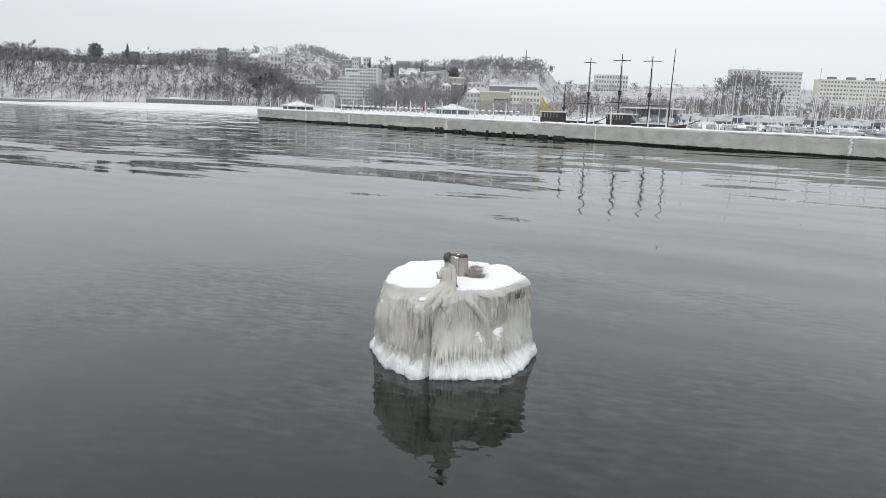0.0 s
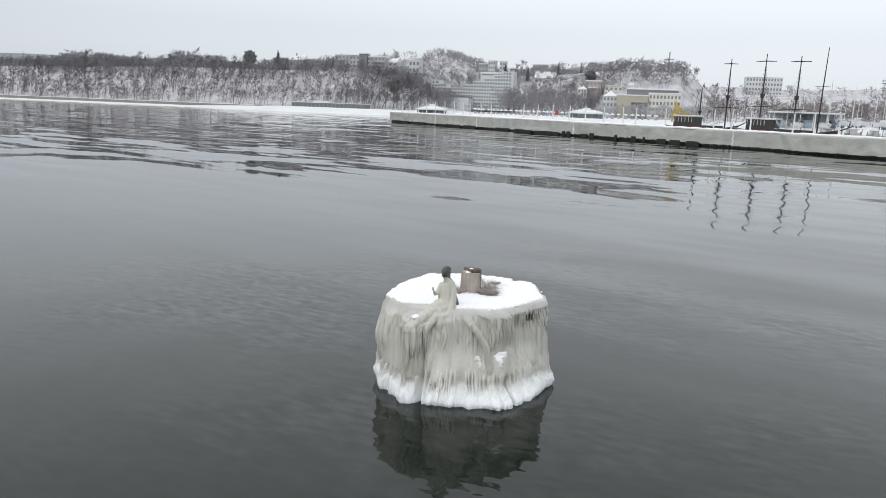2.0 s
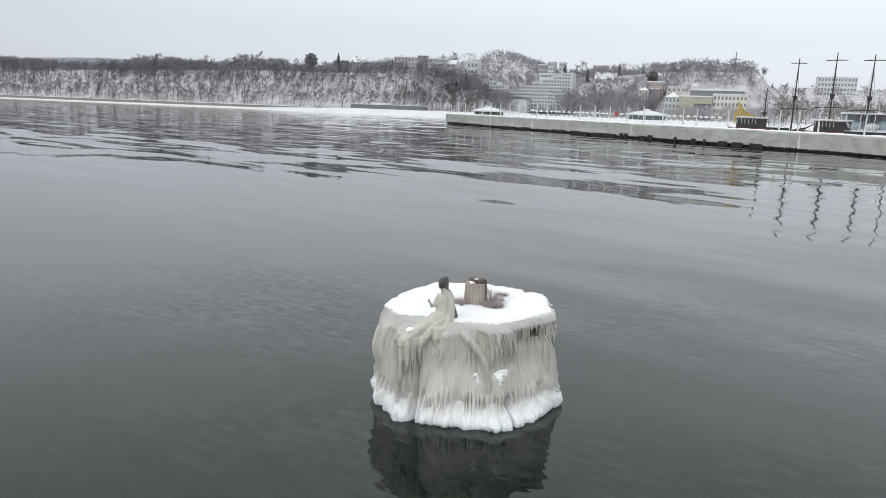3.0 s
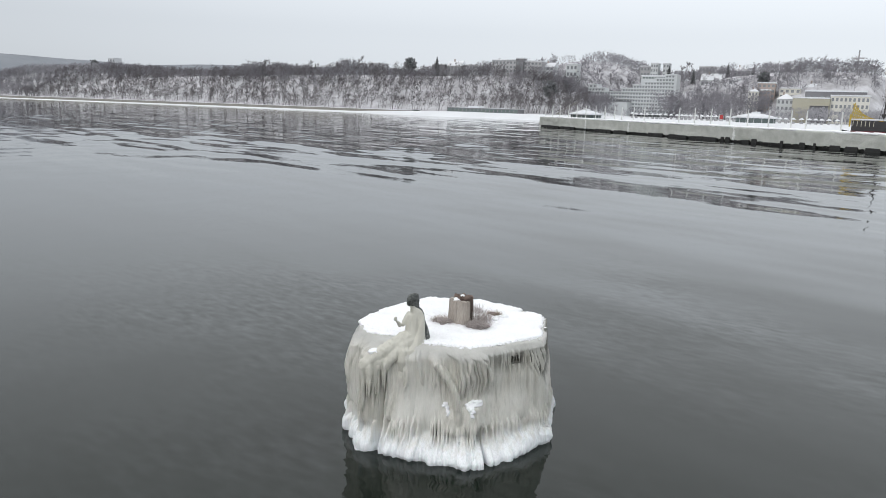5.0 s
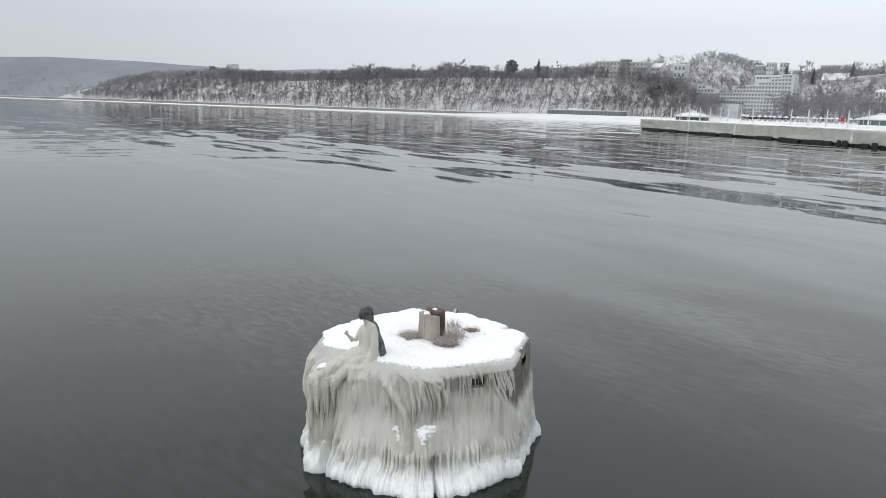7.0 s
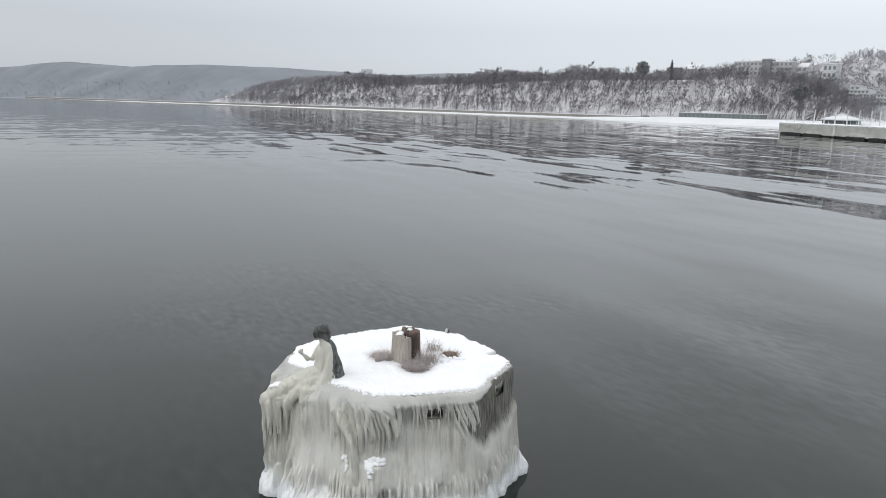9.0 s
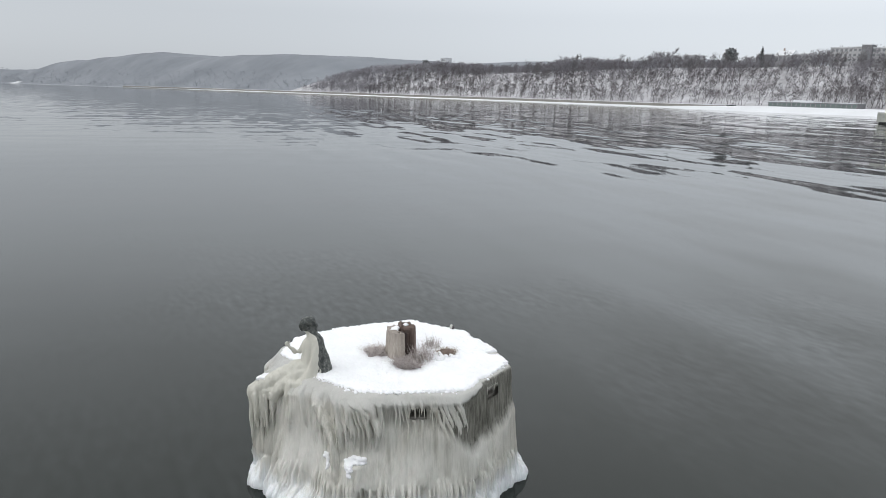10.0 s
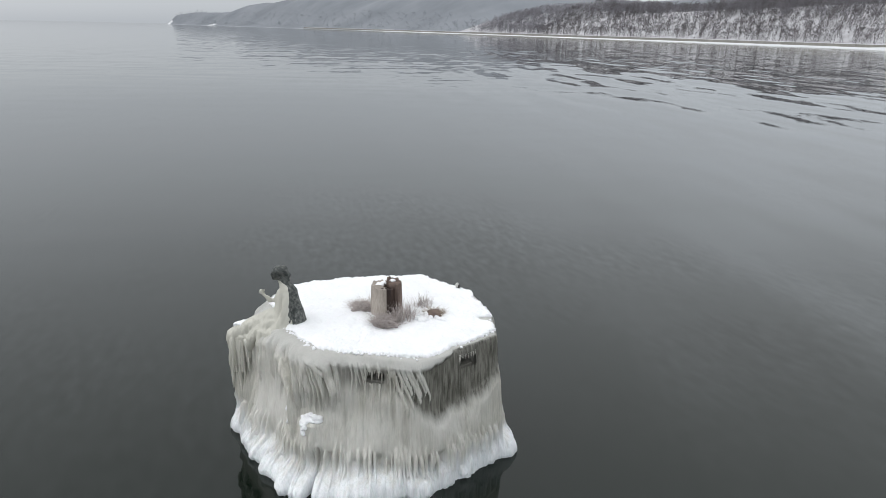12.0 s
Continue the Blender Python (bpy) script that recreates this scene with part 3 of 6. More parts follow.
    for k in range(16):
        top = r.uniform(-178, -124)
        flow(drape, [(top, r.uniform(1.9, 2.3)), (top + r.uniform(-3, 3), 1.7), (top + r.uniform(-4, 4), r.uniform(0.9, 1.3))], r.uniform(0.07, 0.13), 0.05, r.uniform(0.03, 0.07))
    R += drape
    # finer drips between the flows
    R += ribs(26, 0.02, 0.07, (1.7, 2.28), (1.0, 1.8), 0.035, [(-100, -40)], 0.5, 4.0)
    R += ribs(60, 0.015, 0.03, (1.9, 2.25), (1.5, 1.9), 0.018, [(-40, 4)], 0.5, 6.0) * (1 - 0.4 * bare)
    R += ribs(60, 0.03, 0.07, (0.95, 1.5), (0.5, 0.9), 0.018, [(-180, 30)], 0.6, 2.0)
    # white skirt of bulging lobes
    R += ribs(120, 0.05, 0.11, (0.20, 0.45), (-0.2, 0.02), 0.075, [(-180, 180)], 0.3)
    R += ribs(26, 0.13, 0.24, (0.25, 0.5), (-0.25, -0.1), 0.10, [(-180, 180)], 0.35)
    for d0, w, zt in ((-113, 0.16, 0.42), (-94, 0.14, 0.3), (-84, 0.15, 0.3), (-70, 0.16, 0.34), (-57, 0.16, 0.36), (-47.6, 0.13, 0.42), (-39, 0.14, 0.3)):
        wd = np.degrees(w / 2.4)
        R += 0.07 * np.exp(-np.abs(((D - d0) / wd)) ** 3) * (1 - smooth01(zt - 0.25, zt + 0.15, Z))
    R += 0.02 * (value_noise(arc * 45, Z * 2.5, 14) - 0.5) * (1 - smooth01(0.3, 0.6, Z))
    # fringe of icicles over the skirt, with gaps behind
    fringe = ribs(250, 0.016, 0.040, (0.60, 0.84), (0.12, 0.42), 0.072, [(-180, 60), (60, 180), (-100, 40)], 0.55, 0.8)
    R += fringe
    R -= 0.115 * np.exp(-(((Z - 0.52 - 0.12 * lump) / 0.15) ** 2)) * (1 - smooth01(0.004, 0.02, fringe)) * (0.45 + smooth01(-0.1, 0.25, lump2))
    # the foot spreads as far as the water line shows it
    foot = outline(TH, [(2.66, 0.02), (2.0, 2.22), (-0.4, 2.75), (-2.0, 2.05), (-2.62, 0.0), (-1.98, -1.72), (-0.95, -2.6), (0.2, -2.48), (1.62, -2.2), (2.3, -1.2)])
    rim = R[(ZS > 0.05) & (ZS < 0.3)].max(0)
    kk = 30
    rim = np.convolve(np.r_[rim[-kk:], rim, rim[:kk]], np.ones(2 * kk + 1) / (2 * kk + 1), "valid")
    gap = (foot - 0.03 - rim)[None, :]
    R += gap * (0.78 * (1 - smooth01(0.05, 0.55, Z)) + 0.22 * (1 - smooth01(0.3, 1.5, Z)))
    R -= 0.20 * np.exp(-(((D + 102.8) / 1.6) ** 2)) * (1 - smooth01(0.2, 0.45, Z))
    # the glazed rim rounds in over the top, lumpy
    zr = Z + 0.06 * lump2 + 0.05 * lump
    q = np.clip((zr - 2.15) / 0.27, 0, 1)
    R -= 0.19 * (1 - np.sqrt(np.clip(1 - q * q, 0, 1))) * (1 - 0.75 * window(DEG, 8, 64, 8))
    R += 0.005 * (value_noise(arc * 18, Z * 9, 12) - 0.5) * (1 - smooth01(2.1, 2.25, Z))
    return T, Z, R, np.clip(bare * (1 - smooth01(0.006, 0.03, drape)), 0, 1)


T_, Z_, R_, CLEAR = ice_relief()


def grid_faces(rows, cols, wrap=True):
    f = []
    for j in range(rows - 1):
        for i in range(cols if wrap else cols - 1):
            a, b = j * cols + i, j * cols + (i + 1) % cols
            f.append((a, b, b + cols, a + cols))
    return f


def ice_radius_at(theta, z):
    i = int(((theta + math.pi) / (2 * math.pi) * NT)) % NT
    j = int(np.clip((z - ZS[0]) / (ZS[-1] - ZS[0]) * (NZ - 1), 0, NZ - 1))
    return float(R_[j, i])


block = thing("mooring_block", "concrete mooring block thickly coated in icicles and topped with snow", "mooring block")


def block_body():
    bm = bmesh.new()
    ring = CORNERS
    lo = [bm.verts.new((x * 0.985, y * 0.985, -1.5)) for x, y in ring]
    hi = [bm.verts.new((x * 0.985, y * 0.985, 2.31)) for x, y in ring]
    n = len(ring)
    for i in range(n):
        bm.faces.new((lo[i], lo[(i + 1) % n], hi[(i + 1) % n], hi[i]))
    bm.faces.new(hi)
    bm.faces.new(lo[::-1])
    ob = new("body", mesh_from_bm("body", bm, M["concrete"]))
    # recessed pockets in the upper wall
    for (x, y), turn, w, h, z in (((2.01, 1.0), 17.1, 0.40, 0.25, 2.15), ((1.86, -0.58), -57.8, 0.36, 0.22, 2.09), ((-1.3, 1.9), 140, 0.3, 0.2, 2.1)):
        c = new("cutter", mesh_from_bm("cutter", box_bm(-0.4, -w / 2, -h / 2, 0.22, w / 2, h / 2), M["concrete"]))
        c.matrix_world = pose(x, y, z, 0, 0, turn)
        mod = ob.modifiers.new("pocket", "BOOLEAN")
        mod.operation, mod.solver, mod.object = "DIFFERENCE", "EXACT", c
    bev = ob.modifiers.new("worn", "BEVEL")
    bev.width, bev.segments, bev.limit_method = 0.025, 2, "ANGLE"
    me = baked(ob)
    for o in [o for o in scene.objects if o.name.startswith("cutter")]:
        bpy.data.objects.remove(o)
    part("body", me, None, block, "weathered grey concrete with recessed pockets")


block_body()
rows = [np.stack([R_ * np.cos(T_), R_ * np.sin(T_), Z_], -1).reshape(-1, 3)]
for f, z in ((0.98, 2.415), (0.95, 2.42), (0.85, 2.425), (0.6, 2.40)):
    rr = R_[-1] * f
    rows.append(np.stack([rr * np.cos(TH), rr * np.sin(TH), z + 0.012 * (value_noise(TH * 24, TH * 0 + f * 20, 3) - 0.5)], -1))
V = np.concatenate(rows)
# open the ice in front of the pockets
faces = grid_faces(NZ + 4, NT)
POCKETS = [(math.atan2(1.0, 2.01), 2.15, 0.19, 0.115), (math.radians(-17.6), 2.08, 0.165, 0.10)]
keep = []
for f in faces:
    i, j = f[0] % NT, min(f[0] // NT, NZ - 1)
    if not any(abs(TH[i] - t) * 2.2 < w and abs(ZS[j] - z) < h for t, z, w, h in POCKETS):
        keep.append(f)
coat_mesh = mesh_of("ice_coat", V, keep, M["ice"], True)
coat_mesh.attributes.new("clear", "FLOAT", "POINT").data.foreach_set("value", np.r_[CLEAR.ravel(), np.zeros(4 * NT)].astype(np.float32))
part("ice_coat", coat_mesh, None, block, "yellowish grey spray ice ending in white lobes at the water")


def snow_cap():
    """Snow on the block's top, with a ragged crumbling rim and soft hollows."""
    nr, nt = 80, 1200
    th = np.linspace(-math.pi, math.pi, nt, endpoint=False)
    edge = outline(th) - 0.06
    k = 15
    edge = np.convolve(np.r_[edge[-k:], edge, edge[:k]], np.ones(2 * k + 1) / (2 * k + 1), "valid")
    d = np.degrees(th)
    edge -= 0.07 * window(d, -100, -40, 8) + 0.05
    edge += 0.04 * window(d, -40, 12, 6)
    edge -= 0.26 * window(d, -118, -88, 6)
    edge += 0.06 * (window(d, 12, 181, 6) + window(d, -181, -140, 6))
    edge -= 0.22 * window(d, 54.5, 61, 2.0)
    edge += 0.12 * (value_noise(th * 6 + 30, th * 0, 3) - 0.5) + 0.05 * (value_noise(th * 17 + 90, th * 0, 5) - 0.5) + 0.06 * (value_noise(th * 40 + 90, th * 0, 6) - 0.5) ** 3 * 4 + 0.035 * (value_noise(th * 75 + 90, th * 0, 8) - 0.5)
    verts = []
    t = np.linspace(0, 1, nr) ** 0.7
    for a in t:
        r = edge * a
        x, y = r * np.cos(th), r * np.sin(th)
        z = 2.465 + 0.05 * (value_noise(x * 1.6 + 9, y * 1.6 + 9, 1) - 0.5) + 0.03 * (value_noise(x * 5 + 9, y * 5, 2) - 0.5) + 0.022 * (value_noise(x * 13 + 9, y * 13, 4) - 0.5) + 0.012 * (value_noise(x * 36 + 9, y * 36, 7) - 0.5)
        # lee hollows round the stump, a low drift beyond it
        z = z - 0.045 * np.exp(-(((x - 0.15) ** 2 + (y - 0.2) ** 2) / 0.2)) - 0.03 * np.exp(-(((x - 0.75) ** 2 + (y - 0.1) ** 2) / 0.08))
        z = z + 0.05 * np.exp(-(((x + 0.9) ** 2 + (y - 0.9) ** 2) / 0.5))
        rim = np.clip((a - 0.96) / 0.04, 0, 1)
        z = z - (0.035 + 0.02 * np.sin(th * 7)) * rim**2.5
        verts += list(np.stack([x, y, z], -1))
    verts += list(np.stack([edge * np.cos(th) * 0.995, edge * np.sin(th) * 0.995, np.full(nt, 2.36)], -1))
    part("snow_cap", mesh_of("snow_cap", verts, grid_faces(nr + 1, nt), M["snow"], True), None, block, "thick white snow with a ragged edge")


snow_cap()


def snow_crumbs():
    """Crumbs and small clods of snow along the crumbling edge."""
    rc = np.random.default_rng(31)
    bm = bmesh.new()
    for k in range(150):
        d = rc.uniform(-98, 60)
        a = radians(d)
        r = float(outline(np.array([a]))[0]) - 0.10 - 0.07 * float(window(np.array([d]), -100, -40, 8)[0]) + rc.normal() * 0.035
        q = rc.uniform(0.012, 0.032)
        add_blob(bm, (r * math.cos(a), r * math.sin(a), 2.415 + q * 0.3), q, 6, (1.2, 1, 0.8), 0.5, k)
    tagged(part("snow_crumbs", bm, M["snow"], block, "", True), "crumbs of snow along the edge", kind="stuff")


snow_crumbs()


def icicle_mesh(seed):
    """One hanging icicle, 1 m long, root at the origin."""
    r = np.random.default_rng(seed)
    bm = bmesh.new()
    pts, rad = [], []
    for i in range(8):
        t = i / 7
        pts.append((0.02 * math.sin(3 * t + seed), 0.02 * math.cos(2.3 * t + seed), -t))
        rad.append((0.085 * (1 - t) ** 0.75 + 0.006) * (1 + 0.25 * (r.random() - 0.5)))
    add_tube(bm, pts, rad, 7)
    return mesh_from_bm("icicle", bm, M["ice_plain"], True)


ICICLES = [icicle_mesh(s) for s in range(6)]


def hang(parent, x, y, z, length, width, i):
    ob = new("icicle", ICICLES[i % 6])
    ob.parent = parent
    ob.matrix_world = Matrix.Translation((x, y, z)) @ Matrix.Rotation(i * 1.7, 4, "Z") @ Matrix.Diagonal((width / 0.085, width / 0.085, length, 1))
    return ob


# free icicles over the pockets, from the fringe line and down the front
ir = np.random.default_rng(21)
n_i = 0
for (t, z, w, h) in POCKETS:
    for k in range(11):
        a = t + (k - 5 + ir.uniform(-0.3, 0.3)) * w * 0.19 / 2.2
        r = ice_radius_at(a, z + h + 0.03) - 0.012
        hang(block, r * math.cos(a), r * math.sin(a), z + h + 0.03, ir.uniform(0.08, 0.26), ir.uniform(0.008, 0.017), n_i)
        n_i += 1
for k in range(26):
    a = radians(ir.choice([ir.uniform(-60, -38), ir.uniform(-12, 3)]))
    z = ir.uniform(2.0, 2.2)
    L = ir.uniform(0.2, 0.5)
    r = ice_radius_at(a, z) - 0.008
    hang(block, r * math.cos(a), r * math.sin(a), z, L, ir.uniform(0.010, 0.018), n_i)
    n_i += 1


def ledge_snow(spots, seed):
    """A lumpy crust of snow caught on the ice: small clods frozen together."""
    rs = np.random.default_rng(seed)
    bm = bmesh.new()
    for d, z, w, h, n in spots:
        for k in range(n):
            a = radians(d) + rs.uniform(-1, 1) * w / 2 / 2.2
            zz = z + rs.uniform(-1, 1) * h / 2
            q = rs.uniform(0.022, 0.05)
            r = ice_radius_at(a, zz) + q * 0.25
            add_blob(bm, (r * math.cos(a), r * math.sin(a), zz), q, 8, (1, 1, 0.8), 0.5, k)
    ob = new("snow_clump", mesh_from_bm("snow_clump", bm, M["snow"], True))
    rm = ob.modifiers.new("join", "REMESH")
    rm.mode, rm.voxel_size = "VOXEL", 0.012
    me = baked(ob)
    me.polygons.foreach_set("use_smooth", [True] * len(me.polygons))
    part("snow_clump", me, None, block, "small crust of snow caught on the ice")


ledge_snow([(-48, 1.25, 0.36, 0.09, 44), (-46.5, 1.27, 0.24, 0.12, 34), (-51, 1.19, 0.14, 0.14, 24), (-50.5, 1.08, 0.04, 0.12, 6)], 3)
ledge_snow([(-65.5, 1.2, 0.12, 0.08, 9), (-64, 1.12, 0.07, 0.14, 10), (-63.6, 1.03, 0.03, 0.1, 5)], 8)


def tail_snow():
    """A wedge of snow lying on the drooping ice tail."""
    bm = bmesh.new()
    add_blob(bm, (-0.72, -2.28, 2.265), 0.13, 16, (0.9, 1.2, 0.42), 0.5, 4)
    part("snow_clump", bm, M["snow"], block, "wedge of snow on the drooping ice", True)


tail_snow()


# ---------------------------------------------------------------- things on the block
def statue():
    """A seated figure, iced over in front; the bare bronze shows at the back."""
    bm = bmesh.new()
    add_tube(bm, [(0.0, -1.42, 2.30), (0.0, -1.45, 2.50), (-0.04, -1.48, 2.76), (-0.08, -1.53, 2.98), (-0.11, -1.57, 3.10), (-0.13, -1.61, 3.2), (-0.15, -1.64, 3.3)], [0.20, 0.18, 0.145, 0.16, 0.13, 0.085, 0.075], 16)
    # head bent forward, hair gathered at the nape
    add_blob(bm, (-0.15, -1.69, 3.38), 0.112, 16, (0.88, 1.05, 1.15))
    add_blob(bm, (-0.12, -1.63, 3.42), 0.108, 14, (1.0, 1.1, 0.9))
    add_blob(bm, (-0.09, -1.54, 3.33), 0.07, 12, (0.9, 1, 1))
    add_blob(bm, (-0.09, -1.54, 3.24), 0.06, 10)
    add_blob(bm, (-0.18, -1.80, 3.35), 0.028, 10)
    add_blob(bm, (-0.17, -1.76, 3.29), 0.05, 10)
    # near arm under its sleeve of ice, straight down from the shoulder
    add_tube(bm, [(0.02, -1.55, 3.09), (0.07, -1.58, 2.96), (0.09, -1.62, 2.78), (0.07, -1.67, 2.58), (0.02, -1.74, 2.42), (-0.02, -1.82, 2.28)], [0.062, 0.072, 0.075, 0.095, 0.125, 0.15], 12)
    # far arm, forearm raised
    add_tube(bm, [(-0.24, -1.58, 3.06), (-0.30, -1.66, 2.90), (-0.33, -1.74, 2.78), (-0.36, -1.82, 2.80), (-0.38, -1.92, 2.90), (-0.38, -1.97, 3.0)], [0.065, 0.055, 0.052, 0.042, 0.036, 0.03], 10)
    add_blob(bm, (-0.385, -1.96, 2.97), 0.05, 10, (0.8, 1, 1.2))
    # ice on breast and belly
    for x, y, z0, r in ((0.0, -1.60, 3.02, 0.075), (-0.08, -1.65, 3.04, 0.085), (-0.17, -1.66, 3.04, 0.085), (-0.24, -1.60, 3.02, 0.075)):
        add_tube(bm, [(x, y + 0.02, z0), (x, y, 2.84), (x * 0.9, y - 0.02, 2.66), (x * 0.9, y - 0.06, 2.44)], [r * 0.85, r * 1.15, r * 1.35, r * 1.7], 12)
    # thighs under a mantle of ice, sloping out over the rim to the knees, then hanging down
    add_tube(bm, [(-0.10, -1.58, 2.48), (-0.25, -1.82, 2.47), (-0.44, -2.03, 2.33), (-0.62, -2.21, 2.19), (-0.76, -2.36, 2.09), (-0.85, -2.46, 2.0), (-0.88, -2.50, 1.88)], [0.21, 0.19, 0.17, 0.155, 0.15, 0.13, 0.09], 16)
    add_tube(bm, [(-0.02, -1.62, 2.44), (-0.14, -1.86, 2.40), (-0.28, -2.04, 2.26), (-0.40, -2.18, 2.08), (-0.46, -2.24, 1.85)], [0.17, 0.15, 0.13, 0.11, 0.07], 14)
    for x, y, z1 in ((0.16, -1.74, 2.0), (0.08, -1.82, 1.9), (-0.02, -1.90, 1.8), (-0.12, -1.98, 1.85)):
        add_tube(bm, [(x * 0.7, y + 0.14, 2.40), (x, y - 0.02, 2.27), (x, y - 0.09, (2.25 + z1) / 2), (x, y - 0.1, z1)], [0.08, 0.12, 0.11, 0.05], 12)
    for x, y, z0, z1, r in ((-0.48, -2.20, 2.12, 1.55, 0.09), (-0.61, -2.32, 2.08, 1.3, 0.085), (-0.73, -2.41, 2.02, 1.25, 0.09), (-0.84, -2.49, 1.95, 1.2, 0.075), (-0.90, -2.44, 1.95, 1.4, 0.05), (-0.58, -2.14, 2.12, 1.7, 0.11), (-0.44, -2.0, 2.22, 1.85, 0.13)):
        add_tube(bm, [(x, y, z0), (x - 0.01, y - 0.02, (z0 + z1) / 2), (x - 0.01, y - 0.03, z1)], [r, r * 0.75, r * 0.22], 10)
    # drips frozen down the robe and from the lap
    dr = np.random.default_rng(12)
    for k in range(30):
        a = radians(dr.uniform(165, 375))
        z0, z1 = dr.uniform(2.75, 3.06), dr.uniform(2.42, 2.6)
        r0, r1 = dr.uniform(0.13, 0.16), dr.uniform(0.15, 0.2)
        q = dr.uniform(0.018, 0.036)
        add_tube(bm, [(-0.09 + r0 * math.cos(a) * 1.1, -1.56 + r0 * math.sin(a) * 0.7, z0), (-0.07 + (r0 + r1) / 2 * math.cos(a), -1.57 + (r0 + r1) / 2 * math.sin(a) * 0.75, (z0 + z1) / 2), (-0.05 + r1 * math.cos(a), -1.60 + r1 * math.sin(a) * 0.95, z1)], [q * 0.8, q, q * 1.3], 7)
    for k in range(12):
        t = dr.random()
        x, y, z = -0.16 - 0.70 * t, -1.78 - 0.68 * t, 2.44 - 0.44 * t
        sd = dr.choice([-1, 1]) * dr.uniform(0.08, 0.15)
        q = dr.uniform(0.018, 0.034)
        zb = z - dr.uniform(0.25, 0.7)
        add_tube(bm, [(x + sd * 0.4, y - sd * 0.4, z + 0.06), (x + sd * 0.8, y - sd * 0.8, z - 0.08), (x + sd * 0.85, y - sd * 0.85, (z + zb) / 2), (x + sd * 0.85, y - sd * 0.85, zb)], [q, q * 1.3, q, q * 0.4], 7)
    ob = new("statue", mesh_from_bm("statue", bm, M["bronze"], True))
    rm = ob.modifiers.new("join", "REMESH")
    rm.mode, rm.voxel_size = "VOXEL", 0.016
    sm = ob.modifiers.new("soft", "SMOOTH")
    sm.factor, sm.iterations = 0.5, 5
    me = baked(ob)
    for v in me.vertices:
        c = v.co
        w = Vector((c.x * 16, c.y * 16, c.z * 2.5))
        a = 0.018 * noise.noise(c * 5) + (0.020 * noise.noise(w) if c.z < 3.15 else 0.004 * noise.noise(c * 18)) + 0.003 * noise.noise(c * 26)
        v.co = c + v.normal * a
    me.polygons.foreach_set("use_smooth", [True] * len(me.polygons))
    ob = new("statue", me)
    tagged(ob, "dark bronze seated statue half buried in grey ice", "statue")
    # drips from the lap
    return ob


def bronze_iced():
    m = material("bronze_under_ice", (0.042, 0.049, 0.048), 0.55, 0.35, vary=0.4, scale=20, fine=55, bump=0.5, bump_dist=0.01, other=(0.17, 0.175, 0.165))
    n, l = m.node_tree.nodes, m.node_tree.links
    b = n["Principled BSDF"]
    prev = b.inputs["Base Color"].links[0].from_socket
    geo = n.new("ShaderNodeNewGeometry")
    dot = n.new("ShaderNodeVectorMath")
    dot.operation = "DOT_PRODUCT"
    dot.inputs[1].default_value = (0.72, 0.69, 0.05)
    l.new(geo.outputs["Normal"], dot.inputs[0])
    t = n.new("ShaderNodeTexNoise")
    t.inputs["Scale"].default_value, t.inputs["Detail"].default_value = 11, 6
    l.new(geo.outputs["Position"], t.inputs["Vector"])
    # ice holds to the weather side and to all that lies low; wet bronze stays bare behind and on the head
    sep = n.new("ShaderNodeSeparateXYZ")
    l.new(geo.outputs["Position"], sep.inputs[0])
    hz = n.new("ShaderNodeMapRange")
    hz.inputs["From Min"].default_value, hz.inputs["From Max"].default_value = 3.14, 3.30
    hz.inputs["To Min"].default_value, hz.inputs["To Max"].default_value = 0.0, 2.6
    l.new(sep.outputs["Z"], hz.inputs["Value"])
    low = n.new("ShaderNodeMapRange")
    low.inputs["From Min"].default_value, low.inputs["From Max"].default_value = -1.67, -1.53
    low.inputs["To Min"].default_value, low.inputs["To Max"].default_value = -1.3, 0.05
    l.new(sep.outputs["Y"], low.inputs["Value"])
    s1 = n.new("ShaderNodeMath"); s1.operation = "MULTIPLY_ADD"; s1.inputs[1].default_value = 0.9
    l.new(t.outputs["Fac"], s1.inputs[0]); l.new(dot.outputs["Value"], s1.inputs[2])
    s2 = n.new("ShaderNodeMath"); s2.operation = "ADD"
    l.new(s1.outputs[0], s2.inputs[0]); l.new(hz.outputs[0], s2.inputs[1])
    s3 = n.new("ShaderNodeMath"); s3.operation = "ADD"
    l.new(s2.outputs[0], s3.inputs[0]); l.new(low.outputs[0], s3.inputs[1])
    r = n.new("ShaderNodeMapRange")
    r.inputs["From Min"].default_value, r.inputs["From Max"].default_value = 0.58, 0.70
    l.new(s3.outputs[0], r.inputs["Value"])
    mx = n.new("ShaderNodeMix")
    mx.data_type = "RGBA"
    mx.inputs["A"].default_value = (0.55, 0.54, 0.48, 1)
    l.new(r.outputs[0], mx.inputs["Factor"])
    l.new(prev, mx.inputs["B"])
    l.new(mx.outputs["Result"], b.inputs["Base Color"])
    mt = n.new("ShaderNodeMath"); mt.operation = "MULTIPLY"; mt.inputs[1].default_value = 0.35
    l.new(r.outputs[0], mt.inputs[0])
    l.new(mt.outputs[0], b.inputs["Metallic"])
    return m


M["bronze"] = bronze_iced()
statue()
for k, (x, y, z, L, w) in enumerate(((-0.87, -2.50, 1.9, 1.0, 0.075), (-0.78, -2.48, 1.95, 0.7, 0.05), (-0.67, -2.40, 1.95, 1.2, 0.07), (-0.56, -2.34, 2.0, 0.9, 0.055), (-0.91, -2.44, 1.9, 0.5, 0.035), (-0.44, -2.26, 2.05, 0.7, 0.05))):
    hang(block, x, y, z, L, w, k)


